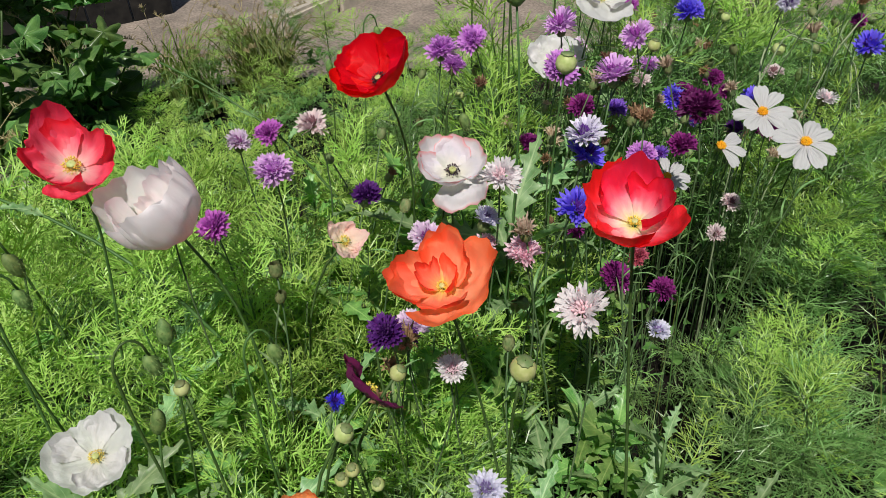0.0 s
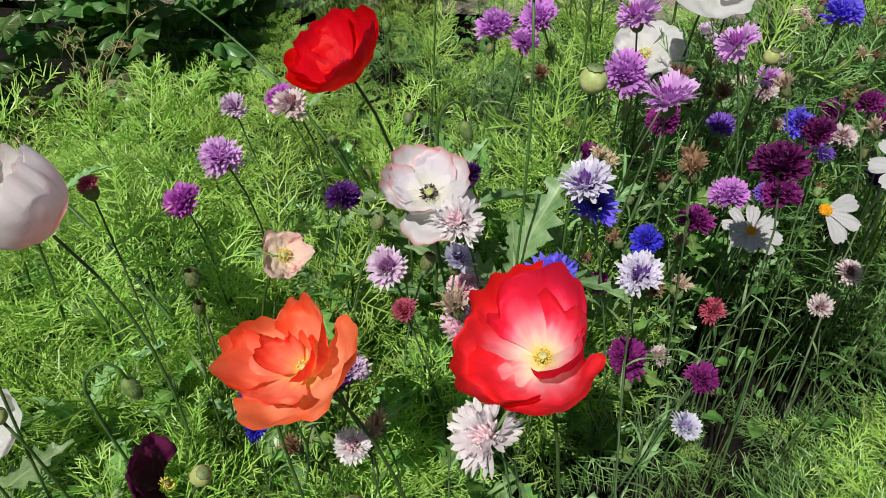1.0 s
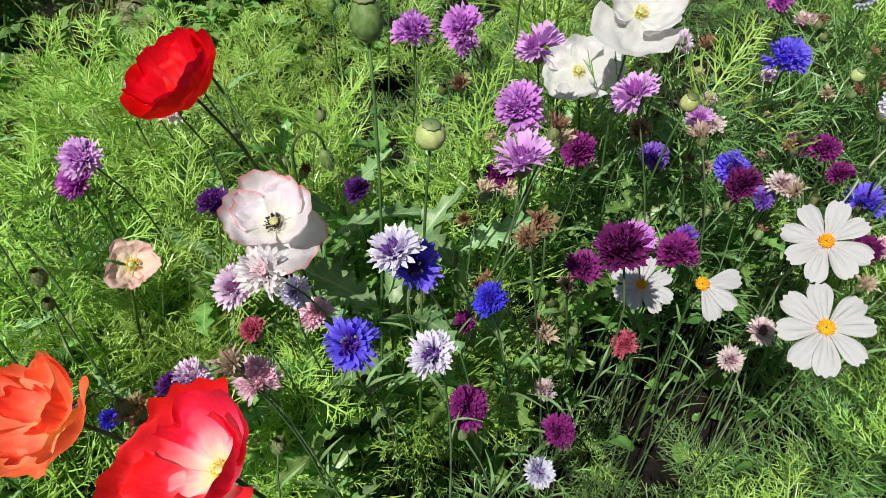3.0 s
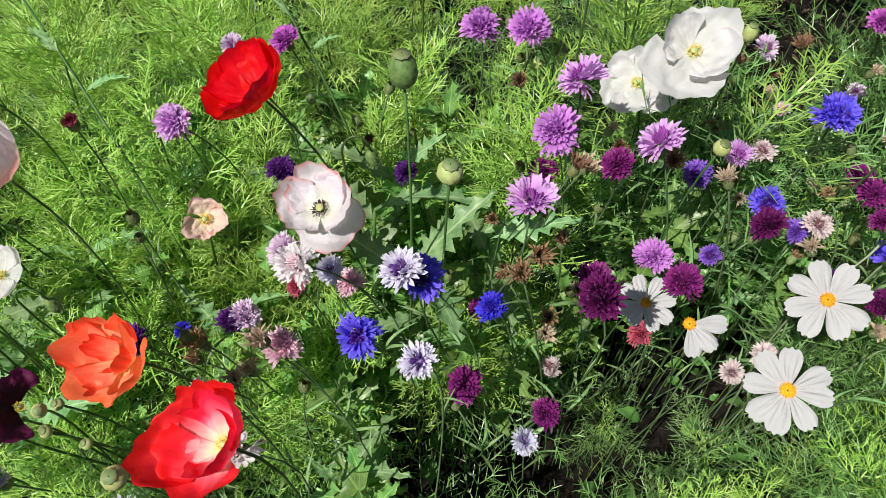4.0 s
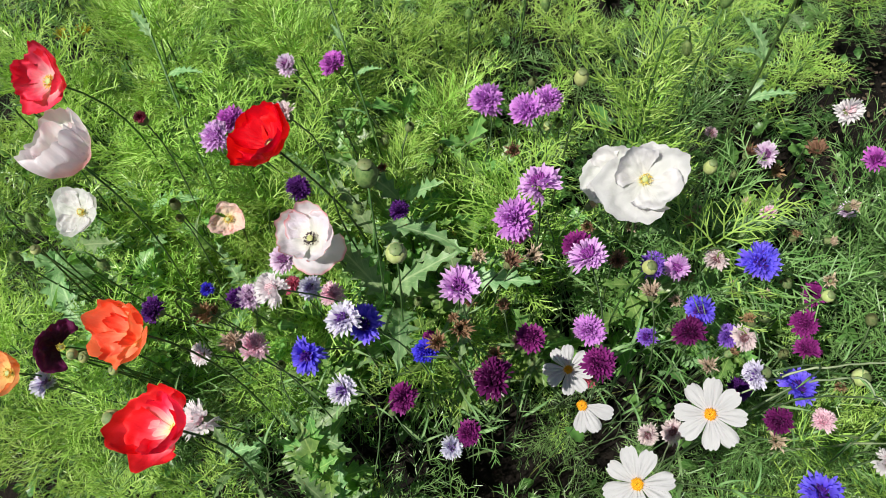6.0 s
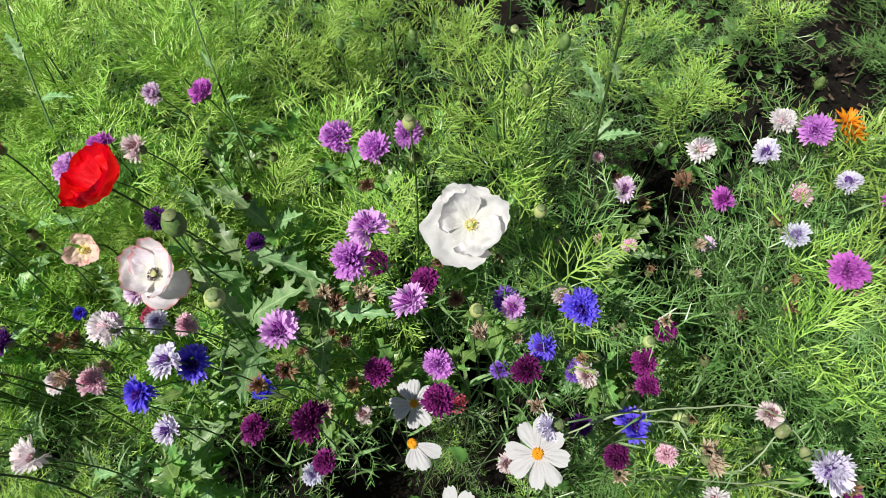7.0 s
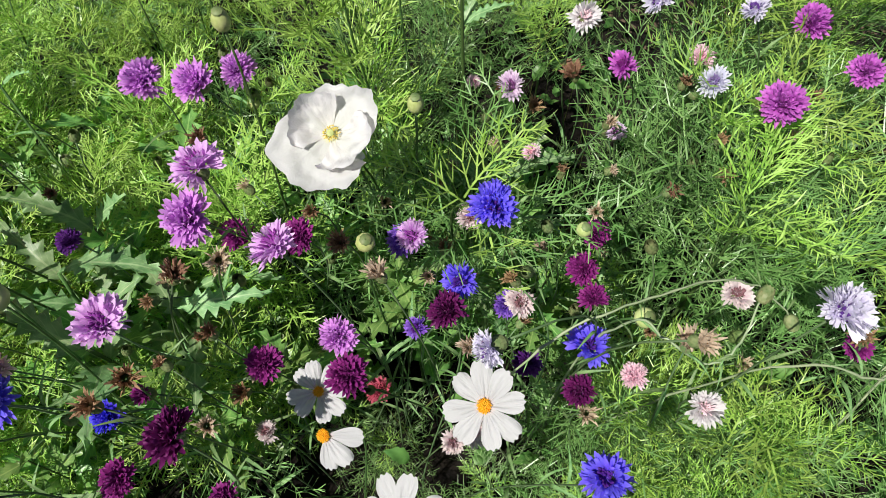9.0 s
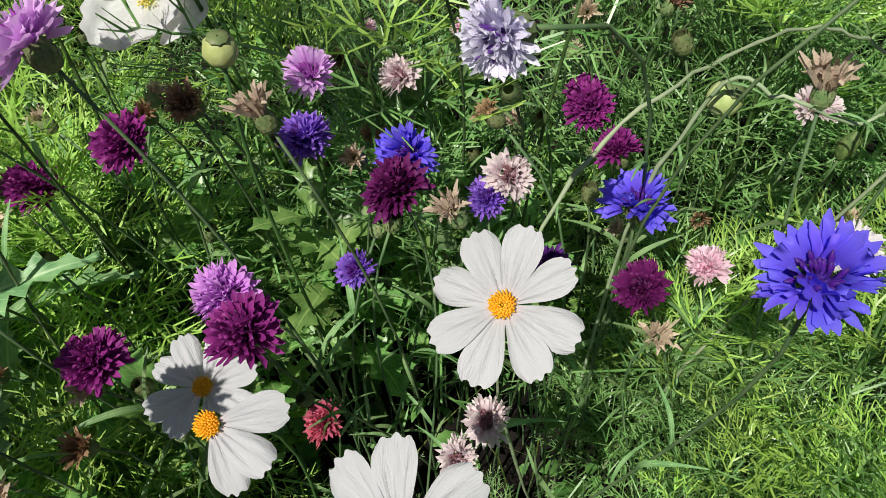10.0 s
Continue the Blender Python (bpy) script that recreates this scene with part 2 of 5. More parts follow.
CORN["plum"] = (sharp((0.12, 0.006, 0.10), (0.22, 0.015, 0.17), (0.32, 0.04, 0.26)), (0.16, 0.015, 0.14), "plum purple")
CORN["darkviolet"] = (sharp((0.04, 0.01, 0.08), (0.08, 0.015, 0.16), (0.13, 0.03, 0.24)), (0.07, 0.01, 0.12), "dark violet")
CORN["white"] = (sharp((0.84, 0.62, 0.68), (0.80, 0.76, 0.78), (0.80, 0.78, 0.79)), (0.88, 0.66, 0.72), "white")
CORN["lavwhite"] = (sharp((0.45, 0.32, 0.72), (0.74, 0.70, 0.86), (0.80, 0.79, 0.88)), (0.14, 0.04, 0.32), "pale lavender")
CORN["lavpink"] = (sharp((0.62, 0.38, 0.62), (0.74, 0.56, 0.76), (0.80, 0.68, 0.82)), (0.28, 0.08, 0.28), "lavender-pink")
CORN["pink"] = (sharp((0.86, 0.54, 0.64), (0.88, 0.62, 0.72), (0.88, 0.68, 0.76)), (0.86, 0.52, 0.62), "pink")
CORN["rosered"] = (sharp((0.42, 0.04, 0.10), (0.52, 0.08, 0.15), (0.60, 0.15, 0.22)), (0.30, 0.02, 0.06), "rose-red")
CORN["faded"] = (sharp((0.62, 0.42, 0.50), (0.72, 0.58, 0.62), (0.78, 0.70, 0.68)), (0.30, 0.14, 0.16), "faded mauve")
CORN["fadedblue"] = (sharp((0.50, 0.50, 0.72), (0.62, 0.62, 0.80), (0.74, 0.74, 0.82)), (0.28, 0.20, 0.45), "faded blue")
for key, (stops, inner, words) in CORN.items():
    M["ray_" + key] = petal_mat(key + "_floret", stops, 0.34, 0.5, (1.2, 1.15, 1.2), 0.2, 8.0, 0.12, 0.1)
    M["in_" + key] = petal_mat(key + "_inner_floret", [(0.0, tuple(0.6 * a + 0.4 * b for a, b in zip(inner, stops[1][1]))), (0.7, inner), (1.0, tuple((0.6 if inner[1] < 0.3 else 1.0) * c + 0.02 for c in inner))], 0.2, 0.5, bump=0.08, amount=0.1)


def ground_mat(name, a, b, scale, rough=0.95, bump=1.0):
    m, nt = new_mat(name)
    col, fac = noise_col(nt, a, b, scale, 8.0, "Object", 0.3, 0.7)
    col2, fac2 = noise_col(nt, (0.7, 0.7, 0.7), (1.15, 1.12, 1.1), scale * 0.06, 3.0)
    mul = nt.nodes.new("ShaderNodeMix")
    mul.data_type, mul.blend_type = 'RGBA', 'MULTIPLY'
    mul.inputs[0].default_value = 1.0
    nt.links.new(col, mul.inputs[6])
    nt.links.new(col2, mul.inputs[7])
    bp = nt.nodes.new("ShaderNodeBump")
    bp.inputs["Strength"].default_value, bp.inputs["Distance"].default_value = bump, 0.01
    nt.links.new(fac, bp.inputs["Height"])
    shader_out(nt, mul.outputs[2], rough, 0, (1, 1, 1), bp.outputs[0], 0.2)
    return m


# soil coloured far below its sunlit tone: the shade under the plants is painted in
M["soil"] = ground_mat("shade_dark_soil", (0.004, 0.0035, 0.003), (0.018, 0.014, 0.011), 45)
M["gravel"] = ground_mat("grey_brown_gravel", (0.20, 0.165, 0.14), (0.42, 0.36, 0.31), 90)
M["stone"] = ground_mat("pale_kerb_stone", (0.42, 0.38, 0.32), (0.60, 0.55, 0.47), 30, 0.85, 0.5)
M["timber"] = ground_mat("black_stained_timber", (0.008, 0.008, 0.009), (0.03, 0.028, 0.026), 25, 0.7, 0.5)
M["chip"] = ground_mat("brown_bark_chip", (0.05, 0.038, 0.026), (0.16, 0.12, 0.085), 60, 0.9, 0.6)


# ---------------------------------------------------------------- mesh tools
class Build:
    """Gathers vertices, faces and a u, v for each vertex."""

    def __init__(self):
        self.v, self.f, self.uv = [], [], []

    def grid(self, rows, uvs=None, close=False):
        """rows: lists of points, all of one length."""
        n, k = len(self.v), len(rows[0])
        for i, row in enumerate(rows):
            for j, p in enumerate(row):
                self.v.append(tuple(p))
                self.uv.append(uvs[i][j] if uvs else (j / max(k - 1, 1), i / max(len(rows) - 1, 1)))
        for i in range(len(rows) - 1):
            for j in range(k if close else k - 1):
                a, b = n + i * k + j, n + i * k + (j + 1) % k
                self.f.append((a, b, b + k, a + k))

    def tube(self, pts, radii, sides=5, cap=True):
        rows = []
        side = None
        for i, p in enumerate(pts):
            d = (pts[min(i + 1, len(pts) - 1)] - pts[max(i - 1, 0)]).normalized()
            ref = side if side is not None else (Vector((1, 0, 0)) if abs(d.x) < 0.8 else Vector((0, 1, 0)))
            e2 = d.cross(ref).normalized()
            side = e2.cross(d).normalized()
            r = radii[i] if isinstance(radii, (list, tuple)) else radii
            rows.append([p + r * (math.cos(2 * math.pi * j / sides) * side + math.sin(2 * math.pi * j / sides) * e2) for j in range(sides)])
        n = len(self.v)
        self.grid(rows, close=True)
        if cap:
            self.f.append(tuple(n + (len(rows) - 1) * sides + j for j in range(sides)))

    def ribbon(self, p, q, w0, w1, nrm):
        d = q - p
        s = d.cross(nrm)
        if s.length < 1e-9:
            return
        s.normalize()
        n = len(self.v)
        self.v += [tuple(p - s * w0), tuple(p + s * w0), tuple(q + s * w1), tuple(q - s * w1)]
        self.uv += [(0, 0), (1, 0), (1, 1), (0, 1)]
        self.f.append((n, n + 1, n + 2, n + 3))

    def tri(self, a, b, c):
        n = len(self.v)
        self.v += [tuple(a), tuple(b), tuple(c)]
        self.uv += [(0, 0), (1, 0), (0.5, 1)]
        self.f.append((n, n + 1, n + 2))

    def lathe(self, profile, sides=12, wave=0.0, lobes=0):
        rows = []
        for z, r in profile:
            rows.append([Vector((r * (1 + wave * math.cos(lobes * 2 * math.pi * j / sides)) * math.cos(2 * math.pi * j / sides),
                                 r * (1 + wave * math.cos(lobes * 2 * math.pi * j / sides)) * math.sin(2 * math.pi * j / sides), z)) for j in range(sides)])
        self.grid(rows, close=True)

    def data(self, name, mat, smooth=True):
        me = bpy.data.meshes.new(name)
        me.from_pydata(self.v, [], self.f)
        layer = me.uv_layers.new(name="UVMap")
        idx = np.empty(len(me.loops), dtype=np.int32)
        me.loops.foreach_get("vertex_index", idx)
        layer.data.foreach_set("uv", np.array(self.uv, dtype=np.float32)[idx].ravel())
        if smooth:
            me.polygons.foreach_set("use_smooth", np.ones(len(me.polygons), dtype=bool))
        me.materials.append(mat)
        me.update()
        return me


STORE = {}


def kept(key, make):
    if key not in STORE:
        STORE[key] = make()
    return STORE[key]


FINE = ("involucre", "stamen_ring", "floret_tuft", "withered_tuft", "blade_tuft", "seed_head", "foliage", "young_foliage")


def part(name, data, parent, m=None, label=""):
    ob = new(name, data)
    if name in FINE:
        tagged(ob, kind="stuff")
    ob.parent = parent
    if m is not None:
        ob.matrix_basis = m
    return tagged(ob, label)


def frame_of(direction, spin=0.0):
    """A turn whose z axis lies along direction."""
    d = Vector(direction).normalized()
    q = d.to_track_quat("Z", "Y")
    return (q.to_matrix() @ Matrix.Rotation(spin, 3, 'Z')).to_4x4()


def bezier(p0, p1, p2, p3, n):
    out = []
    for i in range(n):
        t = i / (n - 1)
        s = 1 - t
        out.append(s**3 * p0 + 3 * s * s * t * p1 + 3 * s * t * t * p2 + t**3 * p3)
    return out


def stem_points(head, facing, base, n=12):
    """From the ground, in the thing's own frame, up to the head."""
    h = head.z
    f = Vector(facing).normalized()
    return bezier(Vector((0, 0, -0.02)), Vector((base.x * 0.0, 0, h * 0.45)), head - f * h * 0.28, head, n)


HEADS = []


def stand(name, head, lean, kind_words, category, group, seed):
    """An Empty on the ground under a head; lean: how far the foot stands off. Returns it and the head in its frame."""
    r = random.Random(seed)
    a = r.uniform(0, 2 * math.pi)
    d = lean * r.uniform(0.5, 1.0)
    foot = Vector((head[0] + d * math.cos(a), head[1] + d * math.sin(a) + 0.25 * lean, 0))
    HEADS.append(Vector(head))
    root = new(name)
    root.empty_display_size = 0.02
    root.location = foot
    tagged(root, kind_words, category, group)
    return root, Vector(head) - foot, r


# ---------------------------------------------------------------- leaves
def lance_leaf(length, width, bend, mat, name="lance_leaf", n=7):
    b = Build()
    rows, uvs = [], []
    for i in range(n):
        t = i / (n - 1)
        w = width * math.sin(math.pi * (0.08 + 0.92 * t) ** 0.8) * 0.5 + 0.0004
        x, z = length * t * (1 - 0.12 * bend * t), length * bend * (0.5 * t - 0.8 * t * t)
        rows.append([Vector((x, -w, z + 0.25 * w)), Vector((x, 0, z)), Vector((x, w, z + 0.25 * w))])
        uvs.append([(0, t), (0.5, t), (1, t)])
    b.grid(rows, uvs)
    return b.data(name, mat)


def lobed_leaf(length, width, lobes, bend, mat, seed, name="lobed_leaf"):
    """A long leaf cut into forward-pointing teeth on both sides of its midrib."""
    r = random.Random(seed)
    b = Build()
    rows, uvs = [], []
    n = lobes * 3 + 1
    cut = [(0.42, 0.0), (1.0, 0.9), (0.72, 0.35)]
    swell = [r.uniform(0.7, 1.15) for _ in range(2 * lobes + 2)]
    for i in range(n + 1):
        t = i / n
        env = (0.18 + 0.82 * math.sin(math.pi * min(1.0, 0.06 + 0.98 * t) ** 0.9)) * (1 if t > 0.12 else 0.35)
        row, uvr = [], []
        for side in (-1, -0.5, 0, 0.5, 1):
            reach, fwd = cut[(i + (0 if side < 0 else 1)) % 3]
            k = swell[(i // 3) * 2 + (side > 0)]
            w = 0.5 * width * env * (reach * k if abs(side) == 1 else 0.42 if side else 0)
            if i == n:
                w *= 0.1
            x = length * t + (fwd * length / n * 1.4 if abs(side) == 1 and i < n else 0)
            y = math.copysign(w, side) if side else 0.0
            z = length * bend * (0.55 * t - 0.8 * t * t) + 0.22 * abs(y) + 0.05 * width * math.sin(11 * t + 4 * side + seed)
            row.append(Vector((x, y, z)))
            uvr.append((0.5 + 0.5 * side, t))
        rows.append(row)
        uvs.append(uvr)
    b.grid(rows, uvs)
    return b.data(name, mat)


def oval_leaf(length, width, mat, seed, name="oval_leaf", teeth=0.06):
    """A broad leaf on a short stalk, folded along its midrib and toothed."""
    r = random.Random(seed)
    b = Build()
    rows, uvs = [], []
    n = 9
    for i in range(n):
        t = i / (n - 1)
        w = width * 0.5 * max(0.03, math.sin(math.pi * t ** 0.75)) * (1 + (teeth if i % 2 else -teeth) * 2)
        x = length * (0.12 + 0.88 * t)
        z = length * 0.25 * (t - 1.3 * t * t) + r.uniform(-1, 1) * 0.015 * length
        rows.append([Vector((x, s * w, z + 0.22 * abs(s) * w + 0.02 * length * math.sin(9 * t + 3 * s))) for s in (-1, -0.5, 0, 0.5, 1)])
        uvs.append([(0.5 + 0.5 * s, t) for s in (-1, -0.5, 0, 0.5, 1)])
    b.grid(rows, uvs)
    b.tube([Vector((0, 0, 0)), Vector((length * 0.06, 0, 0.004)), Vector((length * 0.13, 0, 0))], 0.0012, 4)
    return b.data(name, mat)


def palmate_leaf(size, mat, seed, name="palmate_leaf"):
    """A broad leaf with five blunt lobes round its stalk, pleated along each lobe."""
    r = random.Random(seed)
    b = Build()
    n, rings = 45, 5
    ph = r.uniform(0, 6.3)
    rows, uvs = [], []
    for i in range(rings):
        t = i / (rings - 1)
        row, uvr = [], []
        for j in range(n):
            a = radians(-150 + 300 * j / (n - 1))
            lobe = 0.74 + 0.26 * math.cos(5 * a * 1.2) + 0.05 * math.sin(23 * a + ph)
            rad = size * t * lobe * (1 - 0.16 * abs(a) / 2.6)
            z = 0.10 * size * t * math.cos(6 * a) * t - 0.30 * size * t * t + 0.06 * size * math.sin(3 * a + 4 * t + ph) * t
            row.append(Vector((0.25 * size + rad * math.cos(a), rad * math.sin(a), z)))
            uvr.append(((a / 1.05) % 1.0, t))
        rows.append(row)
        uvs.append(uvr)
    b.grid(rows, uvs)
    b.tube([Vector((-0.25 * size, 0, -0.08 * size)), Vector((0, 0, 0.03 * size)), Vector((0.25 * size, 0, 0))], 0.0016, 4)
    return b.data(name, mat)


def feather(b, m, length, r, width=0.00074, fine=True):
    """One thread-like, twice divided leaf, laid into b by the pose m."""
    up0 = Vector((0, 0, 1))
    rise, sag = r.uniform(0.15, 0.4), r.uniform(0.3, 0.7)

    def rach(s):
        return Vector((length * s, 0.05 * length * math.sin(3 * s + length * 90), length * (rise * s - sag * s * s)))

    tom = m
    rot = m.to_3x3()

    def rib(p, q, w0, w1):
        nv = rot @ (up0 + Vector((r.uniform(-1.1, 1.1), r.uniform(-1.1, 1.1), 0)))
        b.ribbon(tom @ p, tom @ q, w0, w1, nv)

    pairs = 7
    prev = rach(0)
    for i in range(1, 6):
        p = rach(i / 5)
        rib(prev, p, width * 1.4, width)
        prev = p
    for k in range(pairs):
        s = 0.14 + 0.83 * k / (pairs - 1)
        o = rach(s)
        for side in (-1, 1):
            ln = length * (0.58 - 0.33 * s) * r.uniform(0.75, 1.15)
            an = radians(r.uniform(28, 54))
            d = Vector((math.cos(an), side * math.sin(an), r.uniform(-.1, .4))).normalized()
            mid = o + d * ln * 0.5
            turn = Vector((d.x + r.uniform(.1, .4), d.y * 0.8, d.z + r.uniform(-.25, .3))).normalized()
            tip = mid + turn * ln * 0.5
            rib(o, mid, width, width * 0.95)
            rib(mid, tip, width * 0.95, width * 0.45)
            if fine:
                for q in (0.28, 0.52, 0.76):
                    for sd in (-1, 1):
                        an2 = an * side + sd * radians(r.uniform(22, 42))
                        d2 = Vector((math.cos(an2), math.sin(an2), d.z + r.uniform(-.3, .45))).normalized()
                        o2 = o.lerp(mid, q * 2) if q < 0.5 else mid.lerp(tip, q * 2 - 1)
                        rib(o2, o2 + d2 * ln * r.uniform(0.30, 0.54) * (1.2 - 0.6 * q), width * 0.95, width * 0.45)


def cosmos_plant(seed, height, nodes, tender=2, fine=True):
    """A feathery plant: its stem, its old foliage, its young tip."""
    def make():
        r = random.Random(seed)
        st, fo, yo = Build(), Build(), Build()
        top = Vector((r.uniform(-.04, .04), r.uniform(-.04, .04), height))
        line = bezier(Vector((0, 0, -0.02)), Vector((0, 0, height * .4)), top * 0.7 + Vector((r.uniform(-.03, .03), r.uniform(-.03, .03), 0)), top, 10)
        st.tube(line, [0.0028 - 0.0017 * i / 9 for i in range(10)], 5)
        spin = r.uniform(0, 6)
        for k in range(nodes):
            s = 0.40 + 0.60 * k / (nodes - 1)
            x = s * 9
            i = min(int(x), 8)
            o = line[i].lerp(line[i + 1], x - i)
            spin += radians(90) + r.uniform(-.4, .4)
            young = k >= nodes - tender
            for side in ((0, 0.66, 1.33) if young else (0, 1)):
                el = radians(r.uniform(4, 34) + 28 * s ** 3)
                ln = (0.112 + 0.035 * math.sin(3.0 * s)) * r.uniform(0.8, 1.2) * (0.72 if young else 1)
                m = Matrix.Translation(o) @ Matrix.Rotation(spin + side * math.pi + r.uniform(-.3, .3), 4, 'Z') @ Matrix.Rotation(-el, 4, 'Y') @ Matrix.Rotation(r.uniform(-.6, .6), 4, 'X')
                feather(yo if young else fo, m, ln, r, fine=fine)
            if k > 1 and not young and r.random() < 0.5:
                a = spin + r.uniform(0, 6)
                ln = r.uniform(0.05, 0.09)
                tip = o + Vector((math.cos(a) * ln, math.sin(a) * ln, ln * 0.9))
                st.tube([o, o.lerp(tip, .5) + Vector((0, 0, -.006)), tip], [0.0014, 0.0012, 0.0008], 4)
                for j in range(3):
                    m = Matrix.Translation(o.lerp(tip, 0.55 + 0.22 * j)) @ Matrix.Rotation(a + 2.2 * j + r.uniform(-.4, .4), 4, 'Z') @ Matrix.Rotation(-radians(r.uniform(15, 60)), 4, 'Y')
                    feather(yo if j >= 4 - tender else fo, m, r.uniform(0.06, 0.085), r, fine=fine)
        return st.data("stem", M["stem"]), fo.data("foliage", M["feather"], False), yo.data("young_foliage", M["feather_young"], False)

    return kept(("cosmos_plant", seed), make)


# ---------------------------------------------------------------- flower heads
def poppy_petal(size, spread, bowl, rim, ruffle, mat, seed):
    """A crumpled fan of a petal. bowl, rim: its rise in degrees at the base and at the rim."""
    r = random.Random(seed)
    b = Build()
    nu, nv = 41, 18
    ph = [r.uniform(0, 6.3) for _ in range(6)]
    rows, uvs = [], []
    for i in range(nv):
        t = i / (nv - 1)
        row, uvr = [], []
        for j in range(nu):
            u = 2 * j / (nu - 1) - 1
            long = size * (1 - 0.22 * u ** 4) * (1 + 0.06 * math.sin(3.3 * u + ph[0]) + 0.03 * math.sin(11 * u + ph[1]) + 0.020 * math.sin(29 * u + ph[2]) + 0.030 * noise.noise(Vector((9.0 * u, seed, 0.4))))
            # rise along the petal, added up in small steps
            x = z = 0.0
            for k in range(8):
                q = t * (k + 0.5) / 8
                el = radians(bowl + (rim - bowl) * q ** 1.3)
                x += math.cos(el) * long * t / 8
                z += math.sin(el) * long * t / 8
            x += 0.002
            a = radians(spread) * u * (0.82 + 0.18 * t)
            wave = ruffle * size * t ** 1.6 * (0.75 * math.sin(3.6 * u + ph[2]) + 0.32 * math.sin(8 * u + ph[3] + 2 * t) + 0.14 * math.sin(17 * u + ph[4] + 3 * t) + 0.08 * math.sin(31 * u + ph[0]))
            crump = ruffle * size * t * (0.35 * math.sin(7 * t + 5 * u + ph[5]) + 0.22 * math.sin(15 * t - 8 * u + ph[1]) + 0.9 * noise.noise(Vector((2.2 * u + seed, 3.5 * t, 1.7))) + 0.38 * noise.noise(Vector((6.5 * u + seed, 8.0 * t, 5.2))))
            row.append(Vector(((x + 0.55 * wave) * math.cos(a), (x + 0.55 * wave) * math.sin(a), z + wave * 0.7 + crump)))
            uvr.append((0.5 + 0.5 * u, t))
        rows.append(row)
        uvs.append(uvr)
    b.grid(rows, uvs)
    return b.data("petal", mat)


def poppy_centre(dark):
    def make():
        o, s = Build(), Build()
        o.lathe([(0, 0.0015), (0.0015, 0.003), (0.0045, 0.0038), (0.006, 0.0034), (0.0064, 0.0045), (0.0072, 0.0040), (0.0078, 0.0004)], 14, 0.06, 7)
        r = random.Random(5)
        for _ in range(70):
            a, el, ln = r.uniform(0, 6.3), radians(r.uniform(25, 72)), r.uniform(0.0045, 0.0085)
            d = Vector((math.cos(a) * math.cos(el), math.sin(a) * math.cos(el), math.sin(el)))
            p = Vector((0.003 * math.cos(a), 0.003 * math.sin(a), 0.001))
            s.ribbon(p, p + d * ln, 0.00025, 0.0002, Vector((-d.y, d.x, 0.3)))
            e = p + d * ln
            s.tube([e - d * 0.0008, e + d * 0.0004, e + d * 0.0014], [0.0004, 0.0008, 0.0003], 4)
        return o.data("seed_capsule", M["pod"]), s.data("stamen_ring", M["anther_dark"] if dark else M["anther"])

    return kept(("centre", dark), make)


def hairy_stem(root, line, radius, seed, mat="stem"):
    b = Build()
    n = len(line)
    b.tube(line, [radius * (1.35 - 0.35 * i / (n - 1)) for i in range(n)], 6)
    r = random.Random(seed)
    for _ in range(170):
        x = r.uniform(n * 0.4, n - 1.01)
        i = int(x)
        p = line[i].lerp(line[i + 1], x - i)
        d = Vector((r.uniform(-1, 1), r.uniform(-1, 1), r.uniform(-.3, .3))).normalized()
        s = Vector((0, 0, 0.00016))
        b.tri(p - s, p + s, p + d * r.uniform(0.0025, 0.0042))
    return part("stem", b.data("stem", M[mat]), root)


def poppy(head, colour, words, size, facing, bowl=14, rim=62, ruffle=0.10, spin=0.0, seed=1, dark=False, petals=4, lean=0.09, spread=84, drop=(), heart=0.7, axis=None, bends=None):
    root, top, r = stand("poppy", head, lean, words, "poppy", "poppies in the bed", seed)
    f = Vector(facing).normalized()
    line = stem_points(top - f * 0.004, f, Vector((0, 0, 0)), 14)
    hairy_stem(root, line, 0.0012, seed)
    if axis:
        away = frame_of(f).to_3x3().inverted() @ Vector(axis)
        spin = math.atan2(away.y, away.x)
    turn = Matrix.Translation(top) @ frame_of(f, spin)
    cap, stam = poppy_centre(dark)
    part("seed_capsule", cap, root, turn @ Matrix.Scale(heart, 4), "pale green ribbed seed capsule")
    part("stamen_ring", stam, root, turn @ Matrix.Scale(heart, 4), "ring of dark stamens" if dark else "ring of yellow stamens")
    for k in range(petals):
        if k in drop:
            continue
        outer = k < 2
        low, high, long = (bends or {}).get(k, (bowl - (4 if outer else 0), rim - (6 if outer else 0) + r.uniform(-7, 7), 1.0))
        me = poppy_petal(size * long * (0.56 if outer else 0.545), spread if outer else spread - 12, low, high, ruffle, POPPY[colour], seed * 10 + k)
        ang = (0, 180, 90, 270, 40, 205)[k]
        part("petal", me, root, turn @ Matrix.Translation((0, 0, -0.001 * (2 - k % 2))) @ Matrix.Rotation(radians(ang + r.uniform(-8, 8)), 4, 'Z'))
    return root


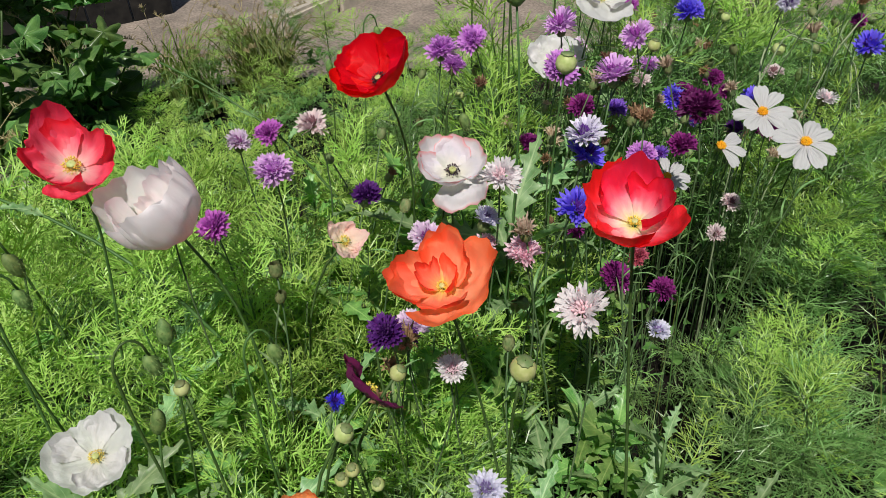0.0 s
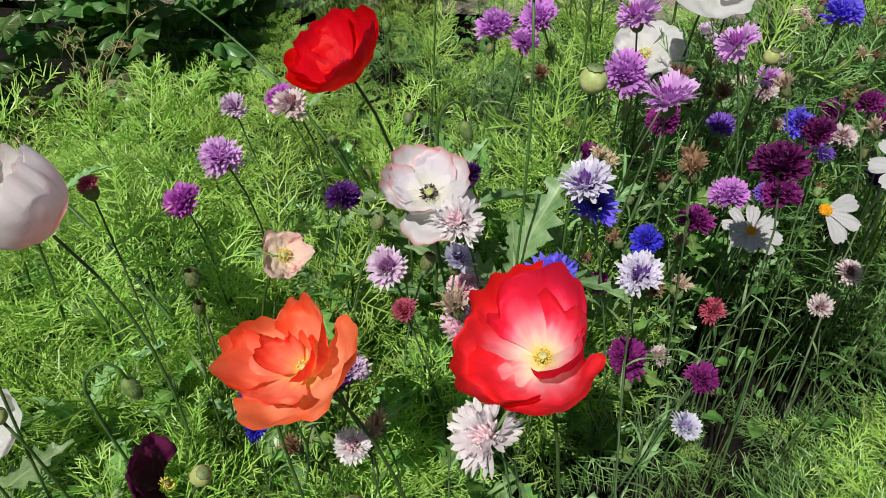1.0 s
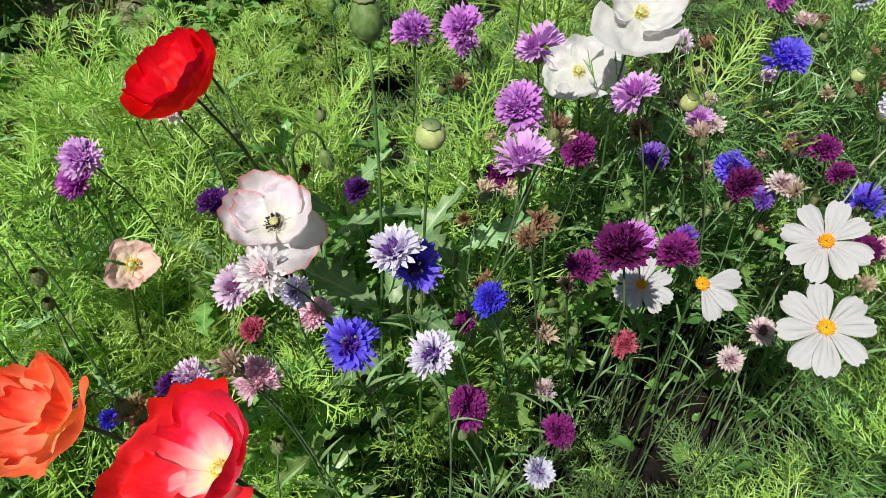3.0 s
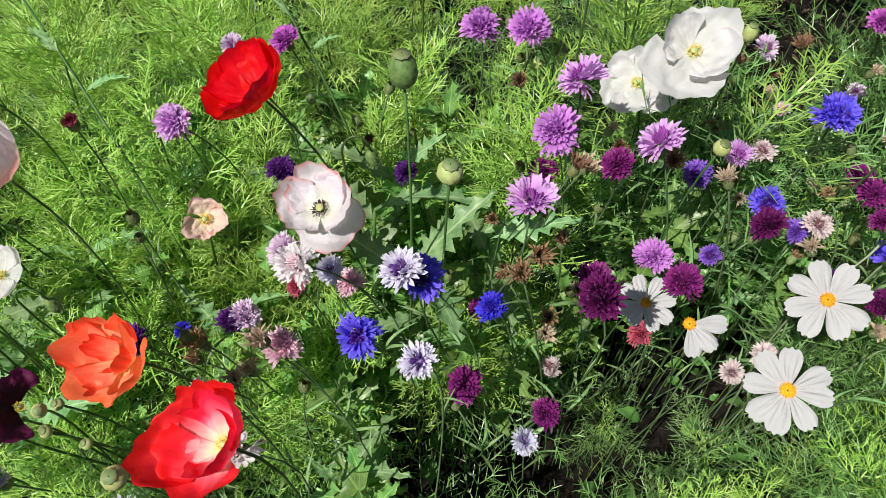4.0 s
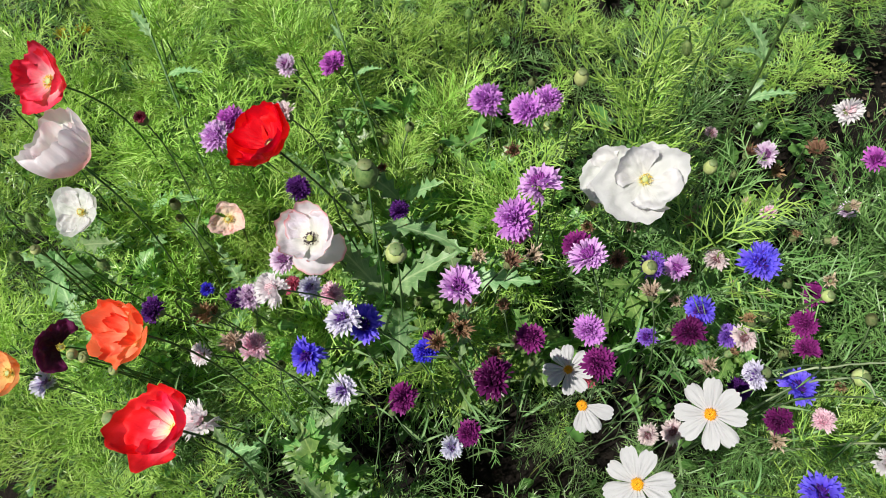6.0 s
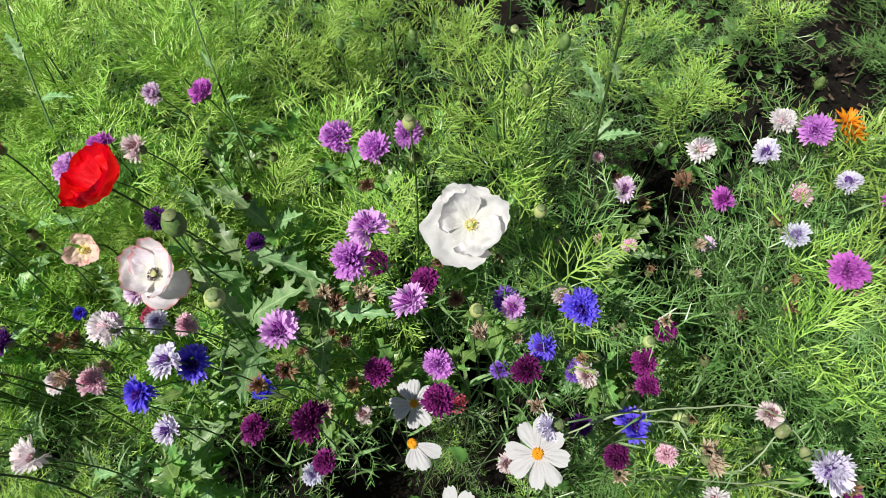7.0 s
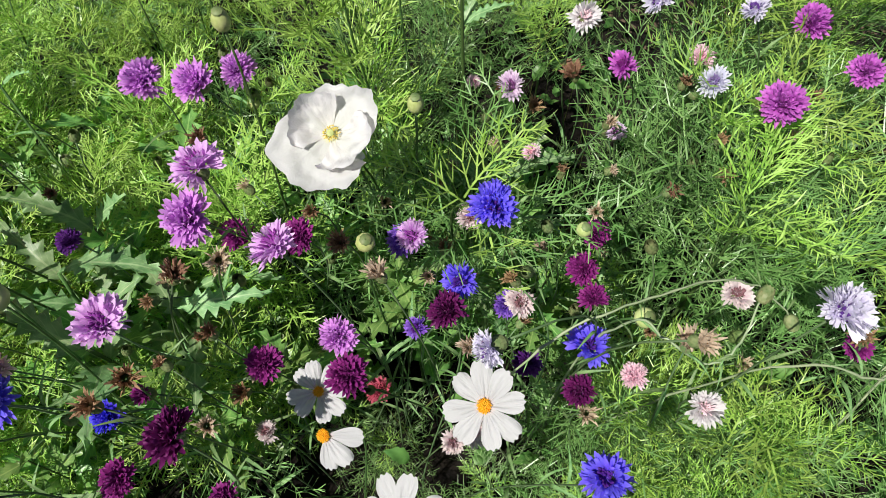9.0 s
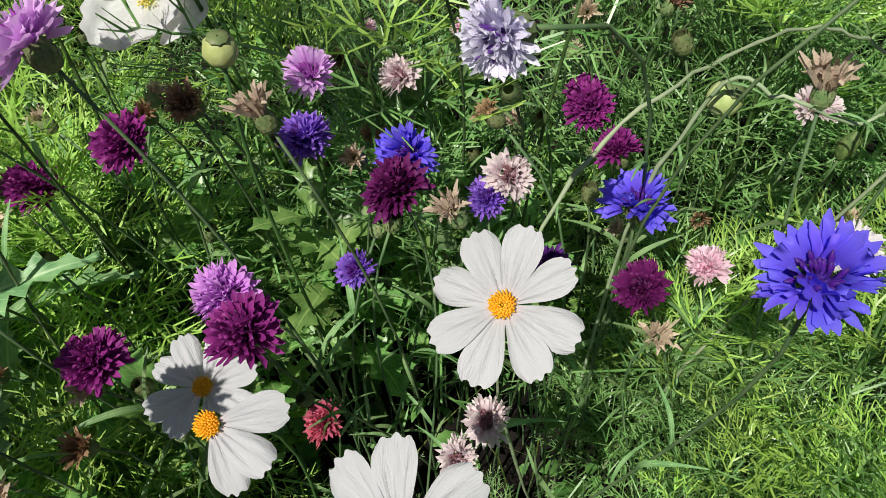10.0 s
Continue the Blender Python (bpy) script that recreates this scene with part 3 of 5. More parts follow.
def floret(kind, mat, seed):
    """A trumpet slit into narrow pointed teeth, one unit long, lying along x."""
    def make():
        r = random.Random(seed)
        b = Build()
        b.tube([Vector((0, 0, 0)), Vector((0.25, 0, 0.015)), Vector((0.36, 0, 0.02))], [0.02, 0.028, 0.05], 5, False)
        feet = []
        for teeth, half, lift, reach in ((5, 32, -0.02, 1.0), (4, 25, 0.25, 0.90)):
            cols = 2 * teeth + 1
            n = len(b.v)
            feet.append((n, n + cols - 1))
            ups = [lift + 0.10 * (2 * (j + 0.5) / teeth - 1) ** 2 + r.uniform(-.10, .11) for j in range(teeth)]
            for x, k in ((0.36, 0.0), (0.62, 0.75)):
                for i in range(cols):
                    u = i / (cols - 1) * 2 - 1
                    a = radians(half) * u
                    up = ups[min(i // 2, teeth - 1)]
                    b.v.append((x * math.cos(a), x * math.sin(a) * 1.15, 0.02 + k * up - (0.03 if i % 2 else 0.0)))
                    b.uv.append((0.5 + 0.5 * u, x))
            for i in range(cols - 1):
                b.f.append((n + i, n + i + 1, n + cols + i + 1, n + cols + i))
            for j in range(teeth):
                u = (j + 0.5) / teeth * 2 - 1
                a = radians(half) * u + r.uniform(-.05, .05)
                w = radians(half) / teeth * 1.05
                tip = reach * r.uniform(0.90, 1.06) * (1 - 0.06 * u * u)
                m = len(b.v)
                for x, k, z in ((0.84, 0.78, ups[j] + 0.03), (tip, 0.10, ups[j] + r.uniform(-.03, .06))):
                    for s in (-1, 0, 1):
                        b.v.append((x * math.cos(a + s * w * k), x * math.sin(a + s * w * k) * 1.15, z - (0.03 if s == 0 and x < 0.9 else 0)))
                        b.uv.append((0.5 + 0.5 * u + 0.1 * s, x))
                c = n + cols + 2 * j
                b.f += [(c, c + 1, m + 1, m), (c + 1, c + 2, m + 2, m + 1), (m, m + 1, m + 4, m + 3), (m + 1, m + 2, m + 5, m + 4)]
        (p0, p1), (q0, q1) = feet
        b.f += [(p0, p0 + 1, q0 + 1, q0), (p1 - 1, p1, q1, q1 - 1), (10, 11, p0)]
        return b.data("ray_floret", mat)

    return kept(("floret", kind, seed), make)


def floret_tuft(kind, mat, dense):
    def make():
        r = random.Random(3)
        b = Build()
        for k in range(34 if dense else 28):
            a, el = k * 2.4, radians(r.uniform(36, 88))
            d = Vector((math.cos(a) * math.cos(el), math.sin(a) * math.cos(el), math.sin(el)))
            ln = r.uniform(0.26, 0.42)
            foot = 0.03 + 0.11 * k / 34
            p = Vector((foot * math.cos(a), foot * math.sin(a), 0))
            side = Vector((-math.sin(a), math.cos(a), 0))
            b.tube([p, p + d * ln * 0.6, p + d * ln * 0.9 + 0.02 * side, p + d * ln * 1.15 + 0.04 * side], [0.018, 0.032, 0.044, 0.012], 4)
        return b.data("floret_tuft", mat)

    return kept(("inner", kind, dense), make)


def involucre():
    def make():
        b = Build()
        b.lathe([(-0.0135, 0.0012), (-0.012, 0.0038), (-0.008, 0.0056), (-0.004, 0.0052), (0.0, 0.0036), (0.0015, 0.003)], 10)
        for row in range(5):
            z0 = -0.0125 + row * 0.0027
            for j in range(10):
                a = 2 * math.pi * (j + 0.5 * (row % 2)) / 10
                c, s = math.cos(a), math.sin(a)
                rad0, rad1 = (0.0036, 0.0054, 0.0060, 0.0058, 0.0050)[row], (0.0058, 0.0064, 0.0061, 0.0054, 0.0042)[row]
                t = Vector((-s, c, 0)) * 0.0016
                p, q = Vector((rad0 * c, rad0 * s, z0)), Vector((rad1 * c, rad1 * s, z0 + 0.0042))
                n = len(b.v)
                b.v += [tuple(p - t), tuple(p + t), tuple(p.lerp(q, .6) + t * 1.1), tuple(q), tuple(p.lerp(q, .6) - t * 1.1)]
                b.uv += [(0, 0), (1, 0), (1, .6), (.5, 1), (0, .6)]
                b.f.append((n, n + 1, n + 2, n + 3, n + 4))
        return b.data("involucre", M["scale"])

    return kept("involucre", make)


LANCE = [lance_leaf(0.05 + 0.012 * i, 0.0036 + 0.0006 * i, 0.35 + 0.25 * i, M["leaf_grey"]) for i in range(4)]


def stem_and_leaves(root, line, r, radius=0.0009, leaves=5, mat="stem_grey"):
    b = Build()
    n = len(line)
    b.tube(line, [radius * (1.3 - 0.3 * i / (n - 1)) for i in range(n)], 5)
    part("stem", b.data("stem", M[mat]), root)
    spin = r.uniform(0, 6)
    for k in range(leaves):
        s = r.uniform(0.3, 0.9)
        x = s * (n - 1)
        i = min(int(x), n - 2)
        p = line[i].lerp(line[i + 1], x - i)
        spin += 2.4
        m = Matrix.Translation(p) @ Matrix.Rotation(spin, 4, 'Z') @ Matrix.Rotation(-radians(r.uniform(30, 65)), 4, 'Y') @ Matrix.Rotation(r.uniform(-.5, .5), 4, 'X') @ Matrix.Scale(r.uniform(0.45, 0.9) * (1.25 - 0.5 * s), 4)
        part("leaf", LANCE[r.randrange(4)], root, m)


def cornflower(head, colour, size, facing, seed, double=0, lean=0.12, leaves=5, count=11, words=""):
    text = words or CORN[colour][2] + " cornflower " + ("with a full double head" if double else "with toothed trumpet florets") + " on a thin stem"
    root, top, r = stand("cornflower", head, lean, text, "cornflower", "cornflowers in the bed", seed)
    f = Vector(facing).normalized()
    line = stem_points(top - f * 0.013, f, Vector((0, 0, 0)))
    stem_and_leaves(root, line, r, leaves=leaves)
    turn = Matrix.Translation(top) @ frame_of(f, r.uniform(0, 6))
    cup = part("involucre", involucre(), root, turn, "green scaly involucre")
    half = size * 0.50
    rings = [(count, 16, 1.0)] + [(count - 3, 40, 0.88), (count - 5, 62, 0.72)][:double]
    for n, el, ln in rings:
        for k in range(n):
            a = 2 * math.pi * (k + r.uniform(-.25, .25)) / n
            e = radians(el + 6 + r.uniform(-24, 24))
            s = half * ln * r.uniform(0.80, 1.12)
            m = Matrix.Rotation(a, 4, 'Z') @ Matrix.Rotation(-e, 4, 'Y') @ Matrix.Rotation(r.uniform(-.95, .95), 4, 'X') @ Matrix.Scale(s, 4)
            part("ray_floret", floret(colour, M["ray_" + colour], r.randrange(3)), cup, m)
    part("floret_tuft", floret_tuft(colour, M["in_" + colour], double > 0), cup, Matrix.Scale(size * (0.72 if double else 0.62), 4))
    return root


def withered_head(head, facing, seed, pale=False, size=0.03):
    text = ("pale straw-coloured" if pale else "brown") + " withered cornflower head on a thin stem"
    root, top, r = stand("withered_cornflower", head, 0.07, text, "cornflower", "withered cornflowers", seed)
    f = Vector(facing).normalized()
    line = stem_points(top - f * 0.013, f, Vector((0, 0, 0)))
    stem_and_leaves(root, line, r, leaves=3)
    turn = Matrix.Translation(top) @ frame_of(f, r.uniform(0, 6))
    cup = part("involucre", involucre(), root, turn @ Matrix.Scale(0.82, 4))
    mat = M["dry_pale"] if pale else M["dry"]

    def make():
        q = random.Random(seed)
        b = Build()
        for k in range(64):
            a, el = k * 2.4, radians(q.uniform(40, 88))
            d = Vector((math.cos(a) * math.cos(el), math.sin(a) * math.cos(el), math.sin(el)))
            ln = q.uniform(0.26, 0.56)
            p = Vector((0.11 * math.cos(a), 0.11 * math.sin(a), -0.02))
            e = p + d * ln
            nv = Vector((q.uniform(-1, 1), q.uniform(-1, 1), q.uniform(-1, 1)))
            mid = p + d * ln * 0.55 + Vector((0, 0, 0.06))
            b.ribbon(p, mid, 0.018, 0.04, nv)
            b.ribbon(mid, e + Vector((0, 0, q.uniform(-.15, .02))), 0.045, 0.012, nv)
        return b.data("withered_tuft", mat)

    part("withered_tuft", kept(("dryhead", pale, seed % 4), make), cup, Matrix.Scale(size, 4))
    return root


def cornflower_bud(head, facing, seed):
    root, top, r = stand("cornflower_bud", head, 0.06, "closed scaly green cornflower bud on a thin stem", "bud", "cornflower buds", seed)
    f = Vector(facing).normalized()
    line = stem_points(top - f * 0.013, f, Vector((0, 0, 0)))
    stem_and_leaves(root, line, r, radius=0.0009, leaves=4)
    part("involucre", involucre(), root, Matrix.Translation(top) @ frame_of(f) @ Matrix.Scale(r.uniform(0.8, 1.05), 4))
    return root


def seed_pod(head, size, facing, seed, words="round yellow-green poppy seed capsule on a hairy stem", tall=1.0, mat="pod", lean=0.05):
    root, top, r = stand("poppy_seed_pod", head, lean, words, "seed pod", "poppy seed pods", seed)
    f = Vector(facing).normalized()
    hairy_stem(root, stem_points(top - f * size * 0.5 * tall, f, Vector((0, 0, 0)), 14), 0.0011, seed)
    b = Build()
    h = size * 0.5
    b.lathe([(-h * tall, h * 0.10), (-h * 0.94 * tall, h * 0.34), (-h * 0.6 * tall, h * 0.80), (-h * 0.1 * tall, h * 1.0), (h * 0.4 * tall, h * 0.92), (h * 0.75 * tall, h * 0.66), (h * 0.88 * tall, h * 0.46)], 18, 0.025, 9)
    turn = Matrix.Translation(top) @ frame_of(f)
    pod = part("capsule", b.data("capsule", M[mat]), root, turn)
    c = Build()
    c.lathe([(h * 0.86 * tall, h * 0.40), (h * 0.9 * tall, h * 0.62), (h * 0.98 * tall, h * 0.60), (h * 1.02 * tall, h * 0.05)], 18, 0.07, 9)
    part("stigma_disc", c.data("stigma_disc", M["scale"]), pod, None, "flat ribbed stigma disc")
    return root


def hairy_bud(head, size, facing, seed, nod=False, lean=0.06):
    words = "hairy green poppy bud nodding on a hooked stem" if nod else "hairy green poppy bud on an upright stem"
    root, top, r = stand("poppy_bud", head, lean, words, "bud", "poppy buds", seed)
    f = Vector(facing).normalized()
    if nod:
        f = Vector((0.25, -0.1, -1)).normalized()
        crook = top + Vector((-0.006, 0.0, 0.028))
        first = bezier(Vector((0, 0, -0.02)), Vector((0, 0, top.z * 0.5)), Vector((top.x - 0.03, top.y, top.z * 0.85)), top + Vector((-0.026, 0, 0.012)), 10)
        line = first + bezier(first[-1], first[-1] + Vector((0.002, 0, 0.02)), top + Vector((-0.003, 0, 0.042)), top + Vector((0, 0, size * 0.75)), 8)[1:]
    else:
        line = stem_points(top - f * size * 0.7, f, Vector((0, 0, 0)), 14)
    hairy_stem(root, line, 0.0010, seed)
    b = Build()
    h = size * 0.5
    b.lathe([(-h * 1.75, h * 0.12), (-h * 1.5, h * 0.45), (-h * 0.8, h * 0.82), (0, h * 0.88), (h * 0.8, h * 0.74), (h * 1.5, h * 0.36), (h * 1.8, h * 0.04)], 14, 0.03, 2)
    q = random.Random(seed)
    for _ in range(130):
        a, z = q.uniform(0, 6.3), q.uniform(-1.2, 1.2)
        rad = h * math.sqrt(max(0.05, 1 - (z / 1.55) ** 2))
        p = Vector((rad * math.cos(a), rad * math.sin(a), z * h))
        d = Vector((math.cos(a), math.sin(a), 0.5)).normalized()
        t = Vector((-math.sin(a), math.cos(a), 0)) * 0.00018
        b.tri(p - t, p + t, p + d * 0.0032)
    part("bud", b.data("bud", M["bud"]), root, Matrix.Translation(top) @ frame_of(f))
    return root


def cosmos_petal(seed):
    def make():
        r = random.Random(seed)
        b = Build()
        nu, nv = 17, 10
        rows, uvs = [], []
        for i in range(nv):
            t = i / (nv - 1)
            row, uvr = [], []
            for j in range(nu):
                u = 2 * j / (nu - 1) - 1
                w = (0.05 + 0.205 * math.sin(min(1.0, t * 1.08) * math.pi * 0.53) ** 1.3) * (1 - 0.16 * max(0, t - .86) / .14)
                tip = 1.0 - 0.07 * abs(u) ** 2 - 0.05 * (1 - math.cos(u * 2 * math.pi * 1.5)) * 0.5 - 0.015 * r.random()
                x = 0.07 + 0.93 * t * tip
                groove = 0.018 * math.cos(u * math.pi * 3) * math.sin(math.pi * min(1, t * 1.1))
                z = 0.10 * math.sin(t * 1.7) - 0.16 * t * t * (0.6 + 0.3 * math.sin(seed)) + groove + 0.07 * u * u * t * math.sin(seed * 1.7) + 0.02 * math.sin(5 * t + 3 * u + seed)
                row.append(Vector((x, w * u, z)))
                uvr.append((0.5 + 0.5 * u, t))
            rows.append(row)
            uvs.append(uvr)
        b.grid(rows, uvs)
        return b.data("petal", M["cosmos"])

    return kept(("cosmos_petal", seed), make)


def cosmos_disc():
    def make():
        b = Build()
        b.lathe([(-0.001, 0.004), (0.0015, 0.0052), (0.003, 0.004), (0.0036, 0.001)], 12)
        r = random.Random(9)
        for k in range(75):
            rad = 0.0054 * math.sqrt((k + .5) / 75)
            a = k * 2.39996
            p = Vector((rad * math.cos(a), rad * math.sin(a), 0.0032 - 55 * rad * rad))
            d = Vector((math.cos(a) * rad * 90, math.sin(a) * rad * 90, 1)).normalized()
            b.tube([p, p + d * 0.0016, p + d * 0.0026], [0.00045, 0.0006, 0.00025], 4)
        return b.data("disc", M["disc"])

    return kept("cosmos_disc", make)


def cosmos_flower(head, size, facing, seed, petals=8, spin=0.0, keep=None, cup=4, words="white cosmos flower with eight notched petals and yellow disc"):
    root, top, r = stand("cosmos_flower", head, 0.06, words, "cosmos", "cosmos flowers in the bed", seed)
    f = Vector(facing).normalized()
    line = stem_points(top - f * 0.006, f, Vector((0, 0, 0)), 14)
    b = Build()
    b.tube(line, [0.0012 - 0.0004 * i / 13 for i in range(14)], 6)
    part("stem", b.data("stem", M["stem"]), root)
    turn = Matrix.Translation(top) @ frame_of(f, spin)
    part("disc", cosmos_disc(), root, turn @ Matrix.Scale(size / 0.07, 4), "orange-yellow disc of tiny florets")
    c = Build()
    c.lathe([(-0.008, 0.0012), (-0.006, 0.0038), (-0.001, 0.0048), (0.0, 0.004)], 10, 0.08, 5)
    part("calyx", c.data("calyx", M["bud"]), root, turn)
    for k in range(petals):
        way = turn.to_3x3() @ Vector((math.cos(2 * math.pi * k / petals), math.sin(2 * math.pi * k / petals), 0))
        if keep and way.dot(Vector(keep)) < 0.30:
            continue
        m = turn @ Matrix.Rotation(2 * math.pi * k / petals + r.uniform(-.1, .1), 4, 'Z') @ Matrix.Translation((0, 0, 0.0006 * (k % 2))) @ Matrix.Rotation(-radians(cup + r.uniform(-7, 7)), 4, 'Y') @ Matrix.Rotation(r.uniform(-.2, .2), 4, 'X') @ Matrix.Scale(size * 0.5 * r.uniform(0.94, 1.04), 4)
        part("petal", cosmos_petal(seed * 3 % 7 + k % 4), root, m)
    return root


# ---------------------------------------------------------------- the ground and what lies round the bed
def ground_height(x, y):
    return 0.012 * noise.noise(Vector((x * 3, y * 3, 0))) + 0.02 * noise.noise(Vector((x * 0.8, y * 0.8, 4)))


def sheet(name, xs, ys, fn, mat, words):
    b = Build()
    b.grid([[Vector((x, y, fn(x, y))) for x in xs] for y in ys])
    return tagged(new(name, b.data(name, mat)), words, kind="structure")


near = [-2.5 + 0.1 * i for i in range(66)]
far_lo, far_hi = [-400.0, -100.0, -30.0, -10.0, -5.0], [6.0, 10.0, 30.0, 100.0, 400.0]
# near-black ground colour includes the shade between the plants
sheet("ground", far_lo + near + far_hi, far_lo + near + far_hi, lambda x, y: ground_height(x, y) - 0.01, M["soil"], "dark crumbly garden soil, near-black with the plants' shade put into its colour")

PATH_TURN = Matrix.Rotation(math.atan2(-0.6, 0.8), 4, 'Z')
b = Build()
b.grid([[PATH_TURN @ Vector((x, y, 0.035 + 0.008 * noise.noise(Vector((x * 4, y * 4, 2))))) for x in [-6 + 0.25 * i for i in range(49)]] for y in [2.12 + 0.12 * noise.noise(Vector((0, 0, 1))) + 0.2 * i for i in range(26)]])
tagged(new("path", b.data("path", M["gravel"])), "grey-brown gravel path beyond the flower bed", kind="structure")
# pale kerb stones along a bend of the path
start, run = Vector((1.16, 2.60, 0.0)), Vector((1.0, 0.30, 0)).normalized()
kerb = tagged(new("kerb"), "row of pale worn kerb stones beside the gravel path", kind="structure")


def kerb_stone():
    bm = bmesh.new()
    bmesh.ops.create_cube(bm, size=1.0, matrix=Matrix.Diagonal((0.36, 0.10, 0.14, 1)))
    bmesh.ops.bevel(bm, geom=bm.edges[:], offset=0.012, segments=2, affect='EDGES')
    for v in bm.verts:
        v.co += 0.004 * noise.noise_vector(v.co * 20)
    me = bpy.data.meshes.new("stone")
    bm.to_mesh(me)
    me.materials.append(M["stone"])
    return me


stone = kerb_stone()
for i in range(7):
    p = start + run * 0.375 * i
    part("stone", stone, kerb, Matrix.Translation((p.x, p.y, 0.05)) @ Matrix.Rotation(math.atan2(run.y, run.x) + rng.uniform(-.02, .02), 4, 'Z'))

# black timber panel in the shade behind the shrub
panel = tagged(new("timber_panel"), "black-stained timber board panel behind the shrub", "fence panel")
panel.location = (0.15, 3.35, 0)
panel.rotation_euler = (0, 0, radians(-8))
for i in range(9):
    bm = bmesh.new()
    bmesh.ops.create_cube(bm, size=1.0, matrix=Matrix.Translation((-0.85 + 0.185 * i, 0, 0.42 + rng.uniform(-.01, .01))) @ Matrix.Diagonal((0.178, 0.022, 0.86, 1)))
    bmesh.ops.bevel(bm, geom=bm.edges[:], offset=0.003, segments=1, affect='EDGES')
    me = bpy.data.meshes.new("board")
    bm.to_mesh(me)
    bm.free()
    me.materials.append(M["timber"])
    part("board", me, panel)
for z in (0.2, 0.68):
    bm = bmesh.new()
    bmesh.ops.create_cube(bm, size=1.0, matrix=Matrix.Translation((-0.11, 0.03, z)) @ Matrix.Diagonal((1.62, 0.036, 0.07, 1)))
    me = bpy.data.meshes.new("rail")
    bm.to_mesh(me)
    bm.free()
    me.materials.append(M["timber"])
    part("rail", me, panel)

# bark chips on the bare soil
b = Build()
for _ in range(2200):
    x, y = rng.uniform(0.7, 2.0), rng.uniform(0.75, 2.0)
    c = Vector((x, y, ground_height(x, y) + rng.uniform(0.0, 0.012)))
    a, ln, w = rng.uniform(0, 6.3), rng.uniform(0.005, 0.020), rng.uniform(0.002, 0.006)
    u = Vector((math.cos(a), math.sin(a), rng.uniform(-.3, .3))) * ln * 0.5
    s = Vector((-math.sin(a), math.cos(a), rng.uniform(-.3, .3))) * w * 0.5
    h = Vector((rng.uniform(-.002, .002), rng.uniform(-.002, .002), rng.uniform(0.001, 0.003)))
    lo = [c - u - s, c + u - s * 0.6, c + u * 0.9 + s, c - u * 0.8 + s]
    b.grid([lo, [p + h for p in lo]], close=True)
    n = len(b.v)
    b.f.append((n - 4, n - 3, n - 2, n - 1))
tagged(new("bark_chips", b.data("bark_chips", M["chip"], False)), "brown bark chips scattered on the soil", "mulch", kind="stuff")

# ---------------------------------------------------------------- poppies
def seen_at(centre, facing, size):
    """The foot of a cup whose middle lies at centre."""
    return Vector(centre) - Vector(facing).normalized() * size * 0.20


def bloom(centre, colour, words, size, facing, *rest, **more):
    return poppy(seen_at(centre, facing, size), colour, words, size, facing, *rest, **more)


bloom((-0.146, 0.442, 0.722), "red", "scarlet poppy with crumpled cupped petals", 0.088, (-0.46, -0.06, 0.88), 8, 86, 0.12, 0, 21, True, spread=95, axis=(1, 0.4, 0))
bloom((-0.103, 0.385, 0.626), "whitepink", "white poppy with a pink rim, dark stamens and one hanging petal", 0.073, (-0.18, -0.28, 0.94), 10, 64, 0.11, 0, 22, True, heart=0.85, axis=(0.1, -1, 0), bends={0: (10, -60, 1.0), 1: (12, 62, 0.94)}, spread=100)
bloom((-0.254, 0.246, 0.641), "orange", "orange poppy with crumpled petals and small yellow heart", 0.083, (-0.38, -0.20, 0.90), 30, 86, 0.17, 0, 23, petals=6, axis=(0.2, -1, 0), bends={0: (18, 48, 1.02), 1: (26, 78, 0.98), 2: (30, 84, 0.95), 3: (26, 70, 1.0), 4: (42, 90, 0.62), 5: (45, 96, 0.70)}, heart=0.5, spread=92)
bloom((-0.156, 0.150, 0.694), "redwhite", "deep cupped red poppy with a pale pink and cream heart", 0.084, (-0.30, -0.14, 0.94), 34, 90, 0.15, 0, 24, axis=(-0.75, 0.66, 0), bends={0: (18, 76, 1.12), 1: (32, 94, 0.90), 2: (24, 56, 0.98), 3: (28, 88, 1.02)}, heart=0.5, spread=95)
bloom((-0.408, 0.485, 0.718), "coral", "coral-red poppy with pale wrinkled heart", 0.074, (-0.20, -0.46, 0.86), 14, 90, 0.13, 0, 25, axis=(0.3, -1, 0), bends={0: (8, 56, 1.0), 1: (14, 84, 1.08)}, heart=0.8)
bloom((-0.374, 0.422, 0.674), "blush", "closed white poppy cup flushed with pink on a hairy stem", 0.105, (-0.40, 0.06, 0.90), 16, 92, 0.10, 0, 26, axis=(0.25, -0.6, 0), bends={0: (18, 116, 1.20), 1: (18, 100, 1.12), 2: (18, 112, 1.04), 3: (18, 112, 1.10)}, heart=0.5, spread=105)
bloom((-0.482, 0.451, 0.474), "white", "white poppy with yellow stamens low among leaves", 0.070, (-0.12, -0.40, 0.90), 8, 60, 0.12, 0.3, 27)
bloom((-0.330, 0.228, 0.606), "dark", "dark maroon poppy dropping its petals", 0.050, (0.72, -0.10, 0.56), 4, 40, 0.15, 2.6, 28, drop=(1, 2), heart=0.5)
bloom((-0.421, 0.201, 0.556), "apricot", "apricot-orange poppy half open", 0.066, (-0.2, -0.3, 0.9), 10, 96, 0.12, 0.5, 29)
bloom((-0.217, 0.415, 0.581), "pink", "small faded pink poppy with yellow heart", 0.038, (0.25, -0.6, 0.75), 8, 62, 0.20, 0.9, 30, drop=(2,), heart=0.6)
bloom((0.222, 0.521, 0.615), "white", "white poppy with overlapping silky petals", 0.070, (-0.35, -0.42, 0.82), 6, 60, 0.10, 0.5, 31, bends={0: (4, 24, 1.1)})
